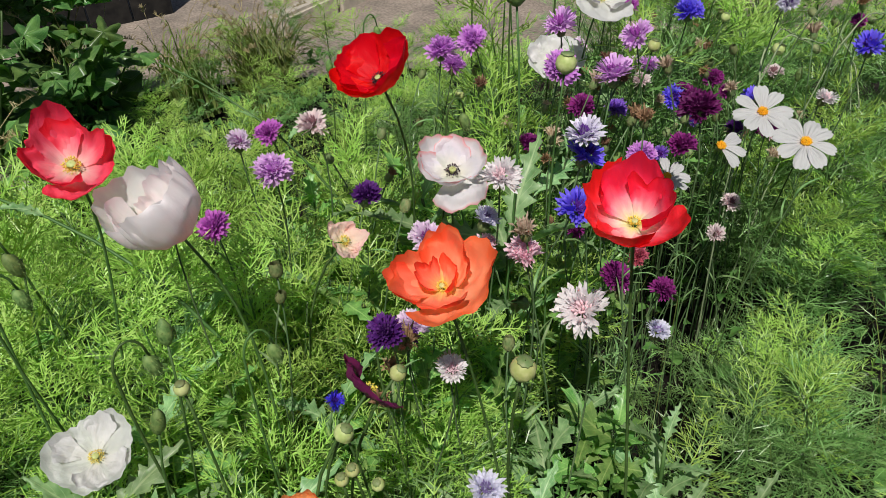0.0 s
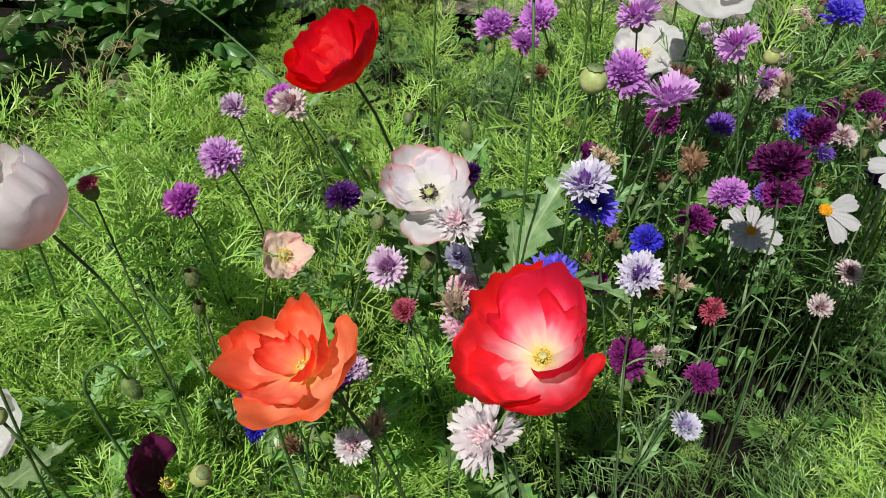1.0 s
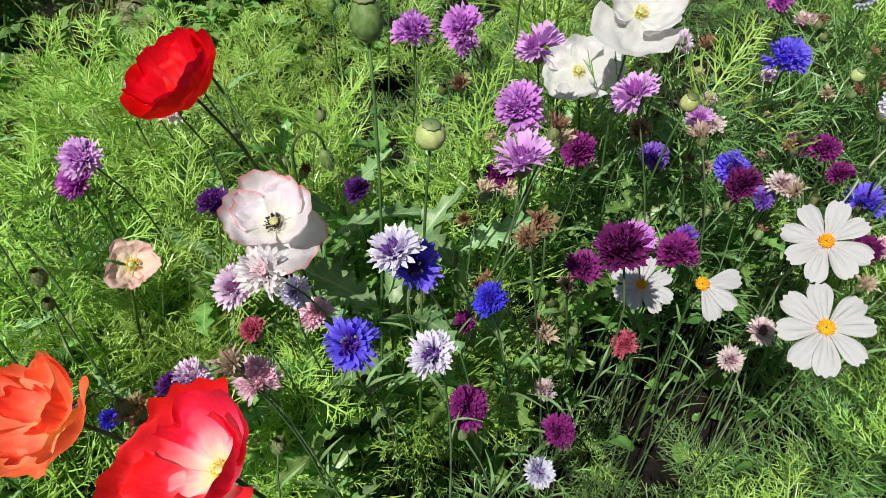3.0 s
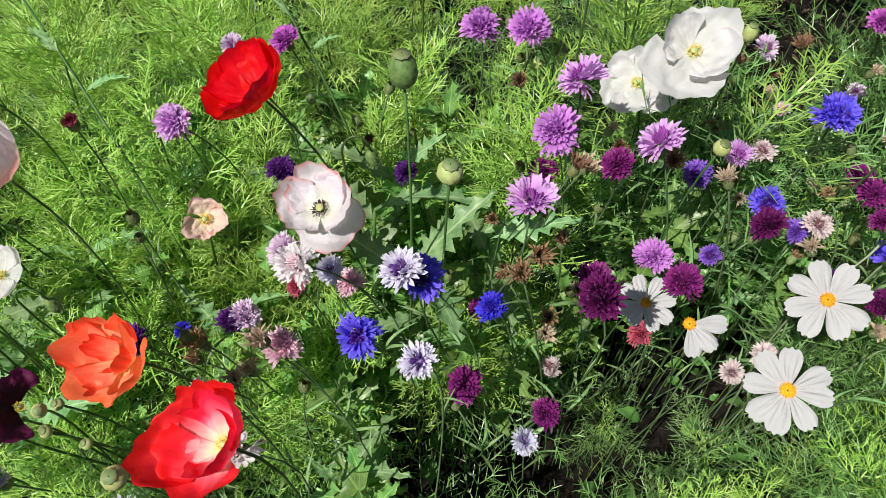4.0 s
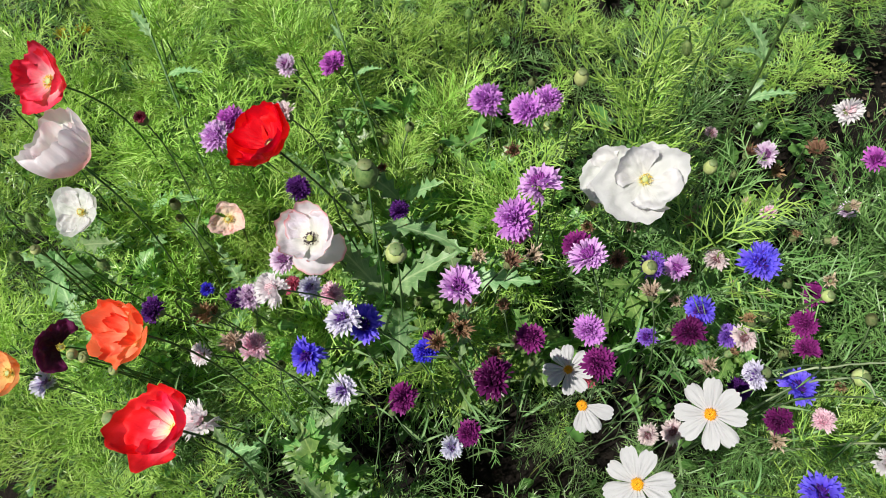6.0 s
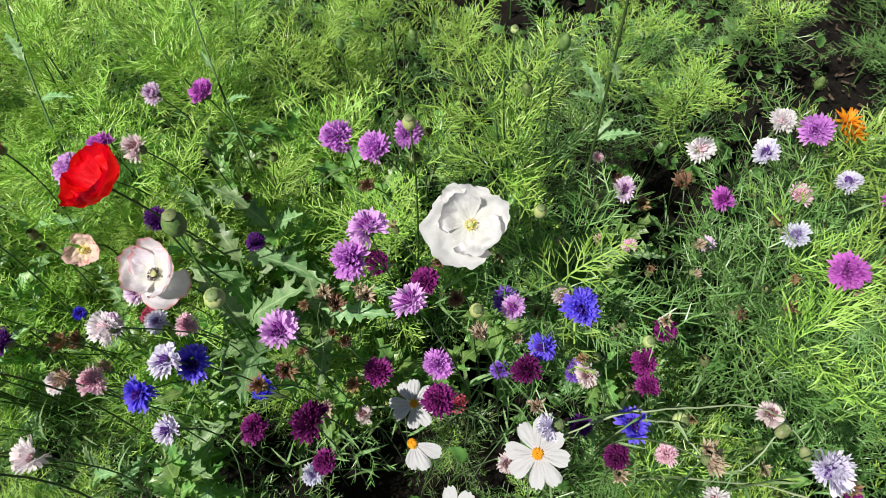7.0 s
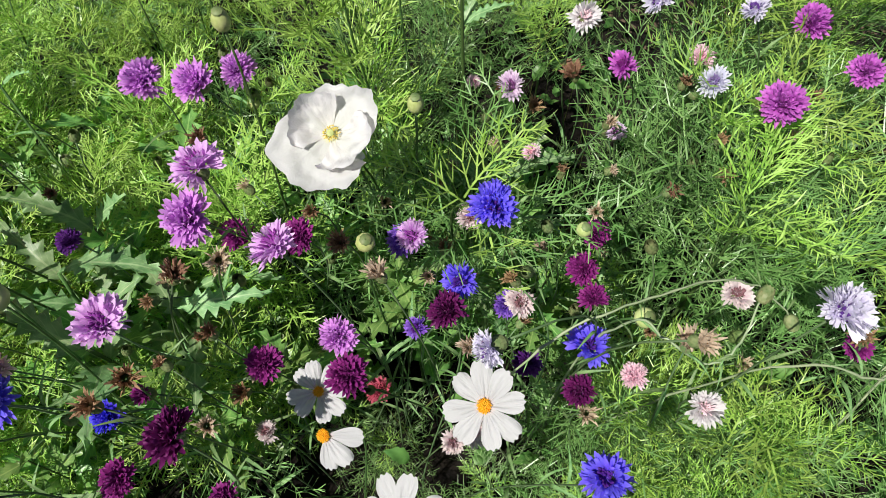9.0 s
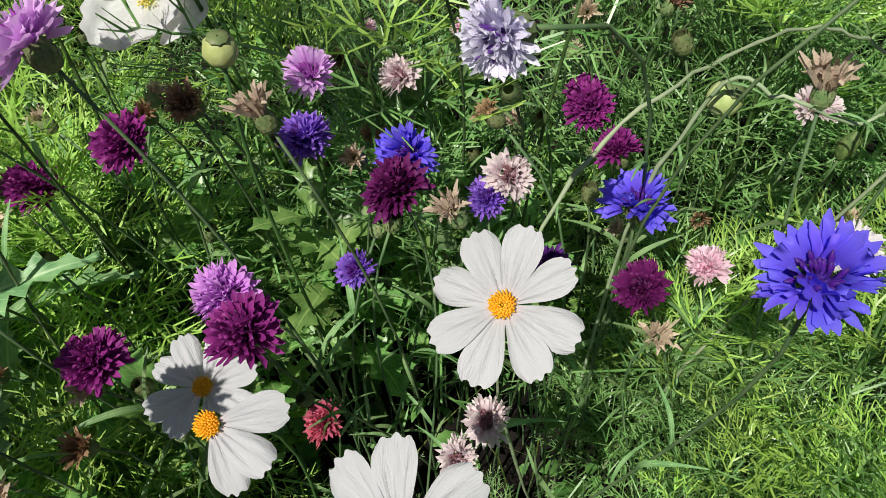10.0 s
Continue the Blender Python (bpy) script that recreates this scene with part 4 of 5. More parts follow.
bloom((0.242, 0.460, 0.706), "white", "white poppy with pale yellow heart, wide open", 0.074, (-0.12, -0.40, 0.88), 8, 60, 0.13, 1.1, 32, bends={1: (2, 18, 1.12), 2: (10, 74, 0.95)})

# ---------------------------------------------------------------- cosmos flowers
cosmos_flower((0.202, 0.319, 0.508), 0.060, (-0.05, -0.42, 0.90), 41, 8, 0.2)
cosmos_flower((0.215, 0.264, 0.563), 0.066, (-0.30, -0.40, 0.85), 42, 8, 0.5, keep=(0.8, -0.6, 0.0), cup=-4, words="half white cosmos flower with missing petals and yellow disc")
cosmos_flower((0.348, 0.277, 0.557), 0.076, (-0.40, -0.30, 0.86), 43, 8, 0.1)
cosmos_flower((0.274, 0.192, 0.569), 0.074, (-0.38, -0.26, 0.88), 44, 8, 0.5)

# ---------------------------------------------------------------- cornflowers: place, colour, width, fullness
def bed_cornflower(x, y, z, colour, width, full, seed):
    r = random.Random(seed * 7)
    lean = (r.uniform(-.60, .15), r.uniform(-.55, .10), 1)
    cornflower((x, y, z), colour, width, lean, seed, full, leaves=6 if z > 0.45 else 3, count=14 if full else 10)


bed_cornflower(-0.114, 0.313, 0.640, "white", 0.042, 0, 100)
bed_cornflower(-0.166, 0.179, 0.593, "white", 0.046, 0, 101)
bed_cornflower(-0.071, 0.259, 0.609, "blue", 0.041, 0, 102)
bed_cornflower(-0.031, 0.284, 0.660, "lavwhite", 0.040, 0, 103)
bed_cornflower(-0.017, 0.292, 0.632, "blue", 0.043, 0, 104)
bed_cornflower(0.044, 0.293, 0.575, "deepblue", 0.030, 1, 105)
bed_cornflower(-0.024, 0.226, 0.619, "lavwhite", 0.036, 0, 106)
bed_cornflower(0.076, 0.327, 0.675, "lilac", 0.046, 0, 107)
bed_cornflower(0.119, 0.430, 0.643, "purple", 0.048, 1, 108)
bed_cornflower(0.139, 0.448, 0.688, "lilac", 0.046, 0, 109)
bed_cornflower(0.197, 0.381, 0.673, "lilac", 0.044, 0, 110)
bed_cornflower(0.222, 0.369, 0.512, "purple", 0.040, 1, 111)
bed_cornflower(0.121, 0.252, 0.643, "maroon", 0.044, 2, 112)
bed_cornflower(0.232, 0.321, 0.537, "plum", 0.042, 2, 113)
bed_cornflower(0.367, 0.409, 0.656, "blue", 0.044, 1, 114)
bed_cornflower(-0.135, 0.264, 0.589, "pink", 0.038, 1, 115)
bed_cornflower(-0.085, 0.362, 0.526, "pink", 0.036, 1, 116)
bed_cornflower(-0.237, 0.495, 0.631, "lilac", 0.042, 1, 117)
bed_cornflower(-0.274, 0.580, 0.546, "magenta", 0.042, 2, 118)
bed_cornflower(-0.199, 0.637, 0.602, "lavpink", 0.034, 0, 119)
bed_cornflower(-0.164, 0.530, 0.644, "faded", 0.036, 0, 120)
bed_cornflower(-0.145, 0.662, 0.585, "magenta", 0.038, 2, 121)
bed_cornflower(-0.147, 0.475, 0.572, "darkviolet", 0.036, 2, 122)
bed_cornflower(-0.099, 0.347, 0.573, "fadedblue", 0.032, 0, 123)
bed_cornflower(-0.142, 0.385, 0.556, "lavpink", 0.040, 0, 124)
bed_cornflower(-0.138, 0.369, 0.519, "rosered", 0.026, 1, 125)
bed_cornflower(-0.196, 0.355, 0.490, "lavpink", 0.038, 1, 126)
bed_cornflower(-0.210, 0.352, 0.488, "darkviolet", 0.034, 1, 127)
bed_cornflower(0.118, 0.570, 0.649, "purple", 0.044, 1, 129)
bed_cornflower(0.069, 0.579, 0.648, "purple", 0.044, 1, 130)
bed_cornflower(0.139, 0.631, 0.596, "purple", 0.040, 1, 131)
bed_cornflower(0.290, 0.458, 0.528, "violet", 0.038, 1, 132)
bed_cornflower(0.126, 0.480, 0.529, "plum", 0.036, 2, 133)
bed_cornflower(0.196, 0.449, 0.567, "plum", 0.038, 2, 134)
bed_cornflower(0.325, 0.366, 0.556, "maroon", 0.038, 2, 135)
bed_cornflower(0.342, 0.400, 0.545, "blue", 0.040, 0, 136)
bed_cornflower(0.397, 0.384, 0.522, "faded", 0.034, 0, 137)
bed_cornflower(0.458, 0.403, 0.538, "plum", 0.036, 2, 138)
bed_cornflower(0.490, 0.465, 0.492, "plum", 0.032, 2, 139)
bed_cornflower(0.466, 0.380, 0.520, "plum", 0.030, 1, 140)
bed_cornflower(0.607, 0.375, 0.511, "faded", 0.036, 0, 141)
bed_cornflower(0.582, 0.277, 0.700, "lavwhite", 0.042, 1, 142)
bed_cornflower(0.545, 0.269, 0.514, "white", 0.038, 0, 143)
bed_cornflower(0.506, 0.320, 0.457, "pink", 0.032, 1, 144)
bed_cornflower(0.443, 0.301, 0.491, "maroon", 0.034, 1, 145)
bed_cornflower(0.246, 0.368, 0.340, "rosered", 0.036, 2, 146)
bed_cornflower(0.451, 0.332, 0.526, "blue", 0.042, 0, 147)
bed_cornflower(0.417, 0.196, 0.641, "blue", 0.042, 0, 148)
bed_cornflower(0.496, 0.659, 0.605, "white", 0.036, 0, 149)
bed_cornflower(0.563, 0.644, 0.635, "lavwhite", 0.036, 0, 150)
bed_cornflower(0.605, 0.738, 0.580, "white", 0.036, 1, 151)
bed_cornflower(0.621, 0.687, 0.632, "purple", 0.042, 1, 152)
bed_cornflower(0.648, 0.611, 0.644, "lavwhite", 0.032, 0, 153)
bed_cornflower(0.528, 0.599, 0.593, "magenta", 0.036, 0, 154)
bed_cornflower(0.652, 0.674, 0.512, "pink", 0.036, 0, 155)
bed_cornflower(0.712, 0.611, 0.622, "magenta", 0.042, 2, 156)
bed_cornflower(0.759, 0.560, 0.602, "magenta", 0.036, 2, 157)
bed_cornflower(0.650, 0.511, 0.625, "magenta", 0.044, 2, 158)
bed_cornflower(0.604, 0.557, 0.609, "fadedblue", 0.034, 0, 159)
bed_cornflower(0.017, 0.264, 0.480, "plum", 0.038, 1, 160)
bed_cornflower(0.098, 0.248, 0.425, "plum", 0.034, 1, 161)
bed_cornflower(0.077, 0.236, 0.382, "fadedblue", 0.032, 0, 162)
bed_cornflower(0.324, 0.294, 0.371, "faded", 0.034, 0, 163)
bed_cornflower(0.123, 0.325, 0.367, "faded", 0.030, 0, 164)
bed_cornflower(-0.409, 0.212, 0.486, "fadedblue", 0.040, 0, 165)
bed_cornflower(-0.286, 0.172, 0.495, "fadedblue", 0.034, 0, 166)
bed_cornflower(0.155, 0.345, 0.520, "plum", 0.036, 1, 167)
bed_cornflower(0.395, 0.330, 0.500, "darkviolet", 0.030, 1, 168)
bed_cornflower(0.300, 0.420, 0.600, "lilac", 0.030, 0, 169)
bed_cornflower(-0.020, 0.470, 0.560, "darkviolet", 0.028, 1, 170)
bed_cornflower(-0.281, 0.382, 0.432, "deepblue", 0.022, 0, 171)
bed_cornflower(0.345, 0.291, 0.417, "faded", 0.034, 0, 172)
bed_cornflower(-0.270, 0.296, 0.566, "darkviolet", 0.034, 1, 173)
bed_cornflower(0.419, 0.622, 0.550, "lavpink", 0.034, 0, 174)
bed_cornflower(0.438, 0.571, 0.500, "pink", 0.022, 0, 175)
bed_cornflower(0.535, 0.587, 0.500, "lavpink", 0.026, 0, 176)
bed_cornflower(0.647, 0.283, 0.600, "plum", 0.024, 1, 177)
bed_cornflower(0.039, 0.335, 0.500, "plum", 0.024, 0, 178)
bed_cornflower(0.385, 0.391, 0.500, "violet", 0.030, 1, 179)
bed_cornflower(0.296, 0.384, 0.480, "violet", 0.030, 0, 180)
bed_cornflower(0.358, 0.465, 0.550, "faded", 0.030, 0, 181)
bed_cornflower(-0.224, 0.270, 0.510, "white", 0.030, 0, 182)

cornflower((0.345, 0.275, 0.700), "lavwhite", 0.029, (-0.75, -0.35, 0.25), 190, 1, leaves=4, count=11, words="fading pale lavender cornflower nodding sideways on a thin stem")
cornflower((-0.340, 0.510, 0.630), "rosered", 0.020, (0, -0.2, 1), 191, 0, leaves=3, count=8, words="small rose-red cornflower just opening from its bud")
cornflower((0.400, 0.776, 0.387), "pink", 0.022, (0, -0.2, 1), 192, 0, leaves=3, count=8, words="small pink cornflower just opening from its bud")

for i, (place, pale, size) in enumerate([
    ((0.142, 0.395, 0.632), True, 0.034), ((0.121, 0.366, 0.668), False, 0.032), ((0.270, 0.377, 0.618), True, 0.036), ((0.063, 0.279, 0.646), False, 0.034),
    ((-0.146, 0.256, 0.623), True, 0.036), ((-0.193, 0.306, 0.471), True, 0.036), ((0.487, 0.269, 0.690), True, 0.034), ((0.450, 0.637, 0.494), False, 0.036),
    ((0.633, 0.280, 0.630), False, 0.030), ((0.235, 0.420, 0.600), False, 0.026), ((0.600, 0.600, 0.560), False, 0.026), ((0.690, 0.520, 0.560), True, 0.026),
    ((-0.240, 0.335, 0.480), False, 0.032), ((0.330, 0.450, 0.520), False, 0.026), ((0.430, 0.450, 0.500), True, 0.026), ((0.205, 0.480, 0.560), False, 0.026),
    ((0.560, 0.480, 0.540), False, 0.028), ((0.419, 0.669, 0.489), False, 0.036), ((-0.060, 0.540, 0.540), False, 0.024), ((0.060, 0.400, 0.560), False, 0.024),
    ((0.080, 0.301, 0.636), False, 0.036), ((0.504, 0.674, 0.502), False, 0.044), ((0.506, 0.293, 0.618), True, 0.040), ((0.623, 0.327, 0.442), True, 0.032),
    ((0.628, 0.506, 0.520), False, 0.034), ((0.623, 0.531, 0.550), False, 0.022), ((0.735, 0.574, 0.550), False, 0.030), ((0.453, 0.290, 0.450), True, 0.036),
    ((0.099, 0.299, 0.500), True, 0.034), ((0.142, 0.346, 0.500), True, 0.028), ((0.115, 0.433, 0.550), True, 0.032), ((0.082, 0.409, 0.580), True, 0.034),
    ((0.107, 0.548, 0.600), False, 0.032), ((0.118, 0.344, 0.450), False, 0.034), ((-0.233, 0.318, 0.520), False, 0.044), ((-0.257, 0.335, 0.450), False, 0.034),
    ((-0.206, 0.292, 0.480), True, 0.036), ((0.238, 0.421, 0.600), False, 0.032), ((0.312, 0.405, 0.550), True, 0.026), ((0.340, 0.320, 0.580), True, 0.030),
]):
    withered_head(place, (rng.uniform(-.5, .5), rng.uniform(-.6, .2), 1), 300 + i, pale, size)

rd = random.Random(91)
for i in range(34):
    place = Vector((rd.uniform(0.02, 0.56), rd.uniform(0.30, 0.60), rd.uniform(0.42, 0.58)))
    if any((place - h).length < 0.042 for h in HEADS):
        continue
    withered_head(place, (rd.uniform(-.8, .8), rd.uniform(-.8, .4), 1), 330 + i, rd.random() < 0.5, rd.uniform(0.019, 0.028))
for i in range(46):
    x, y = rng.uniform(-0.25, 0.75), rng.uniform(0.24, 0.72)
    cornflower_bud((x, y, rng.uniform(0.42, 0.60)), (rng.uniform(-.5, .5), rng.uniform(-.5, .4), 1), 400 + i)
cornflower_bud((-0.289, 0.429, 0.581), (0, 0, 1), 460)
cornflower_bud((-0.291, 0.424, 0.552), (0.2, -0.3, 1), 461)

# ---------------------------------------------------------------- poppy capsules and buds
seed_pod((0.013, 0.342, 0.703), 0.021, (0.05, -0.1, 1), 501)
seed_pod((-0.016, 0.382, 0.772), 0.022, (0.0, 0.1, 1), 502, "tall fuzzy green poppy capsule on an upright stem", 1.35, "bud")
seed_pod((0.262, 0.394, 0.643), 0.016, (0.1, -0.2, 1), 503, "small pale green poppy capsule on a thin stem")
seed_pod((0.440, 0.392, 0.636), 0.013, (0.1, -0.2, 1), 504, "small yellow-green poppy capsule on a thin stem")
seed_pod((0.486, 0.328, 0.592), 0.018, (0.2, -0.4, 0.9), 505, "round bright yellow-green poppy capsule on a thin stem")
seed_pod((-0.424, 0.340, 0.587), 0.012, (-0.1, -0.1, 1), 506, "small straw-topped poppy capsule on a thin stem")
seed_pod((-0.318, 0.222, 0.606), 0.012, (0.3, -0.4, 0.8), 507, "small yellow poppy capsule on a thin stem")
seed_pod((0.312, 0.500, 0.680), 0.014, (0.0, -0.1, 1), 508, "small upright green poppy capsule", 1.5)
seed_pod((0.167, 0.546, 0.742), 0.015, (0.0, -0.1, 1), 509, "small upright green poppy capsule", 1.5)
seed_pod((0.144, 0.625, 0.554), 0.014, (0.0, -0.1, 1), 510, "small green poppy capsule on a thin stem")
seed_pod((0.256, 0.699, 0.728), 0.010, (0.0, -0.1, 1), 511, "small green poppy capsule on a thin stem")
seed_pod((-0.253, 0.165, 0.602), 0.019, (0.0, -0.2, 1), 512, "round green poppy capsule on a hairy stem")
seed_pod((-0.362, 0.232, 0.574), 0.014, (0.2, -0.4, 0.9), 513, "small yellow-green poppy capsule on a thin stem")
for i, (x, y, z) in enumerate([(-0.345, 0.260, 0.533), (-0.356, 0.240, 0.522), (-0.336, 0.240, 0.486), (-0.363, 0.246, 0.512)]):
    seed_pod((x, y, z), 0.011, (rng.uniform(-.4, .4), -0.2, 1), 520 + i, "small yellow-green capsule near the soil")
hairy_bud((0.312, 0.674, 0.744), 0.015, (0.1, 0.0, 1), 531)
hairy_bud((0.280, 0.635, 0.706), 0.013, (0, 0, 1), 532, True)
hairy_bud((0.120, 0.770, 0.620), 0.013, (0, 0, 1), 533, True)
hairy_bud((-0.417, 0.360, 0.624), 0.013, (0.1, 0.1, 1), 534)
hairy_bud((-0.449, 0.330, 0.580), 0.013, (0.2, -0.1, 1), 535)
hairy_bud((-0.431, 0.365, 0.598), 0.013, (0, 0, 1), 536, True)
hairy_bud((-0.348, 0.340, 0.570), 0.013, (0, 0, 1), 538, True)
hairy_bud((-0.467, 0.520, 0.631), 0.015, (0, 0, 1), 540, True)
hairy_bud((-0.474, 0.500, 0.611), 0.013, (0, 0, 1), 545, True)
hairy_bud((-0.240, 0.320, 0.520), 0.016, (0, 0, 1), 537, True)
hairy_bud((-0.050, 0.420, 0.640), 0.013, (0, 0, 1), 539, True)
hairy_bud((0.020, 0.760, 0.600), 0.012, (0, 0, 1), 541)
hairy_bud((0.640, 0.780, 0.610), 0.013, (0, 0, 1), 542)
hairy_bud((0.364, 0.467, 0.542), 0.015, (0, 0, 1), 543, True)
hairy_bud((0.588, 0.328, 0.524), 0.012, (0.2, 0, 1), 544)


def sprawl(name, words, seed, *lines):
    """A cornflower plant whose stalks have fallen over and turned up again."""
    root = tagged(new(name), words, "cornflower")
    root.location = lines[0][0]
    r = random.Random(seed)
    for pts in lines:
        line = [Vector(p) - root.location for p in pts]
        fine = []
        for i in range(len(line) - 1):
            a, b_, c, d = line[max(i - 1, 0)], line[i], line[i + 1], line[min(i + 2, len(line) - 1)]
            fine += bezier(b_, b_ + (c - a) / 6, c - (d - b_) / 6, c, 7)[:-1]
        fine.append(line[-1])
        fine = [q + Vector((r.uniform(-1, 1), r.uniform(-1, 1), r.uniform(-1, 1))) * 0.0013 for q in fine]
        b = Build()
        b.tube(fine, [(0.0013 - 0.0005 * i / len(fine)) * r.uniform(0.8, 1.25) for i in range(len(fine))], 6)
        part("stalk", b.data("stalk", M["stalk_pale"]), root)
        for k in range(14):
            i = r.randrange(len(fine) // 3, len(fine) - 1)
            m = Matrix.Translation(fine[i]) @ Matrix.Rotation(r.uniform(0, 6.3), 4, 'Z') @ Matrix.Rotation(-radians(r.uniform(0, 50)), 4, 'Y') @ Matrix.Scale(r.uniform(0.2, 0.42), 4)
            part("leaf", LANCE[r.randrange(4)], root, m)
        part("involucre", involucre(), root, Matrix.Translation(fine[-1]) @ frame_of(fine[-1] - fine[-2]) @ Matrix.Translation((0, 0, 0.012)), "green scaly bud")


sprawl("sprawling_cornflower", "sprawling grey-green cornflower stalks with round buds", 640,
    [(0.42, 0.33, 0), (0.36, 0.31, 0.40), (0.372, 0.300, 0.56), (0.426, 0.323, 0.60), (0.488, 0.337, 0.61), (0.55, 0.352, 0.60), (0.594, 0.351, 0.58), (0.624, 0.330, 0.56)],
    [(0.42, 0.33, 0), (0.45, 0.34, 0.45), (0.471, 0.322, 0.60), (0.492, 0.301, 0.61), (0.523, 0.281, 0.60), (0.545, 0.288, 0.61), (0.572, 0.322, 0.62)],
    [(0.43, 0.33, 0), (0.52, 0.30, 0.42), (0.591, 0.274, 0.60), (0.635, 0.251, 0.62), (0.683, 0.263, 0.60), (0.73, 0.289, 0.58)])


sprawl("sprawling_cornflower", "pale green cornflower stalks with clustered young buds", 641,
    [(0.72, 0.22, 0), (0.71, 0.24, 0.30), (0.705, 0.262, 0.44), (0.745, 0.300, 0.50), (0.785, 0.335, 0.52)],
    [(0.72, 0.22, 0), (0.72, 0.26, 0.30), (0.745, 0.300, 0.48), (0.775, 0.315, 0.52), (0.800, 0.312, 0.53)],
    [(0.72, 0.22, 0), (0.73, 0.26, 0.32), (0.755, 0.305, 0.49), (0.765, 0.335, 0.53), (0.772, 0.352, 0.55)])


def marigold(head, seed, mat="orange_ray", words="ragged orange marigold with thin petals"):
    root, top, r = stand("marigold", head, 0.05, words, "marigold", "", seed)
    line = stem_points(top - Vector((0, 0, 0.008)), (0.1, -0.2, 1), Vector((0, 0, 0)))
    stem_and_leaves(root, line, r, leaves=3)
    for k in range(26):
        a, el = k * 2.4, radians(20 + 55 * (k / 26) + r.uniform(-12, 12))
        part("petal", kept("petal of " + mat, lambda: lance_leaf(0.022, 0.0045, 0.3, M[mat], "petal", 5)), root,
             Matrix.Translation(top) @ Matrix.Rotation(a, 4, 'Z') @ Matrix.Rotation(-el, 4, 'Y'))
    part("involucre", involucre(), root, Matrix.Translation(top))


marigold((0.677, 0.738, 0.590), 601)
marigold((0.690, 0.732, 0.575), 602)
marigold((-0.807, 0.918, 0.280), 603, "yellow_ray", "yellow marigold among the back leaves")
marigold((-0.782, 0.948, 0.265), 604, "yellow_ray", "yellow marigold among the back leaves")

# ---------------------------------------------------------------- lobed poppy leaves and broad leaves
LOBED = [lobed_leaf(0.080 + 0.020 * i, 0.030 + 0.006 * i, 7 + i % 2, 0.3 + 0.15 * i, M["leaf_poppy"], 40 + i) for i in range(4)]


def leaf_rosette(x, y, z0, count, seed, scale=1.0, words="rosette of blue-green lobed poppy leaves"):
    root = tagged(new("poppy_plant"), words, "leaves", "leafy poppy plants")
    root.location = (x, y, 0)
    r = random.Random(seed)
    b = Build()
    b.tube(bezier(Vector((0, 0, -.02)), Vector((0, 0, z0 * .4)), Vector((r.uniform(-.02, .02), r.uniform(-.02, .02), z0 * .8)), Vector((0, 0, z0)), 8), 0.0022, 5)
    part("stem", b.data("stem", M["stem"]), root)
    for k in range(count):
        z = z0 * (1 - 0.5 * (k / count) * r.uniform(0.7, 1.1))
        m = Matrix.Translation((0, 0, z)) @ Matrix.Rotation(k * 2.4 + r.uniform(-.3, .3), 4, 'Z') @ Matrix.Rotation(-radians(r.uniform(15, 62)), 4, 'Y') @ Matrix.Rotation(r.uniform(-.4, .4), 4, 'X') @ Matrix.Scale(scale * r.uniform(0.75, 1.15), 4)
        part("leaf", LOBED[r.randrange(4)], root, m)


leaf_rosette(-0.060, 0.140, 0.38, 10, 700, 0.72)
leaf_rosette(-0.100, 0.095, 0.32, 8, 701, 0.70)
leaf_rosette(-0.020, 0.385, 0.50, 10, 702, 1.00)
leaf_rosette(-0.060, 0.470, 0.50, 8, 703, 0.95)
leaf_rosette(-0.430, 0.300, 0.42, 8, 704, 1.00)
leaf_rosette(-0.500, 0.420, 0.42, 8, 705, 1.10)
leaf_rosette(-0.420, 0.500, 0.40, 8, 706, 0.90)
leaf_rosette(-0.260, 0.420, 0.36, 7, 707, 0.80)
leaf_rosette(0.400, 0.560, 0.46, 11, 708, 0.58)
leaf_rosette(0.440, 0.520, 0.42, 9, 709, 0.55)
leaf_rosette(0.360, 0.500, 0.38, 9, 710, 0.62)
leaf_rosette(0.280, 0.560, 0.40, 8, 711, 0.85)
leaf_rosette(0.050, 0.480, 0.42, 7, 712, 0.85)
leaf_rosette(0.060, 0.420, 0.50, 8, 713, 0.90)
leaf_rosette(-0.030, 0.520, 0.50, 8, 714, 0.90)
leaf_rosette(-0.130, 0.230, 0.34, 7, 715, 0.70)
leaf_rosette(-0.220, 0.180, 0.34, 7, 716, 0.60)
leaf_rosette(0.380, 0.440, 0.40, 8, 717, 0.62)
leaf_rosette(-0.160, 0.560, 0.42, 7, 718, 0.80)
leaf_rosette(-0.360, 0.620, 0.34, 8, 719, 1.00)
leaf_rosette(-0.560, 0.560, 0.30, 8, 720, 1.10)
leaf_rosette(-0.020, 0.060, 0.26, 8, 721, 0.75)


def bare_stalk(pts, radius, words, seed, leafy=0):
    """A tall stalk with no flower, drawn through the given points."""
    root = tagged(new("bare_stalk"), words, "stalk")
    root.location = pts[0]
    line = [Vector(p) - Vector(pts[0]) for p in pts]
    fine = bezier(*line, 14)
    b = Build()
    b.tube(fine, [radius * (1.3 - 0.6 * i / 13) for i in range(14)], 6)
    part("stem", b.data("stem", M["stem"]), root)
    r = random.Random(seed)
    for k in range(leafy):
        p = fine[9 + k % 3]
        m = Matrix.Translation(p) @ Matrix.Rotation(k * 2.4, 4, 'Z') @ Matrix.Rotation(-radians(r.uniform(5, 45)), 4, 'Y') @ Matrix.Scale(r.uniform(0.35, 0.55), 4)
        part("leaf", LOBED[r.randrange(4)], root, m)


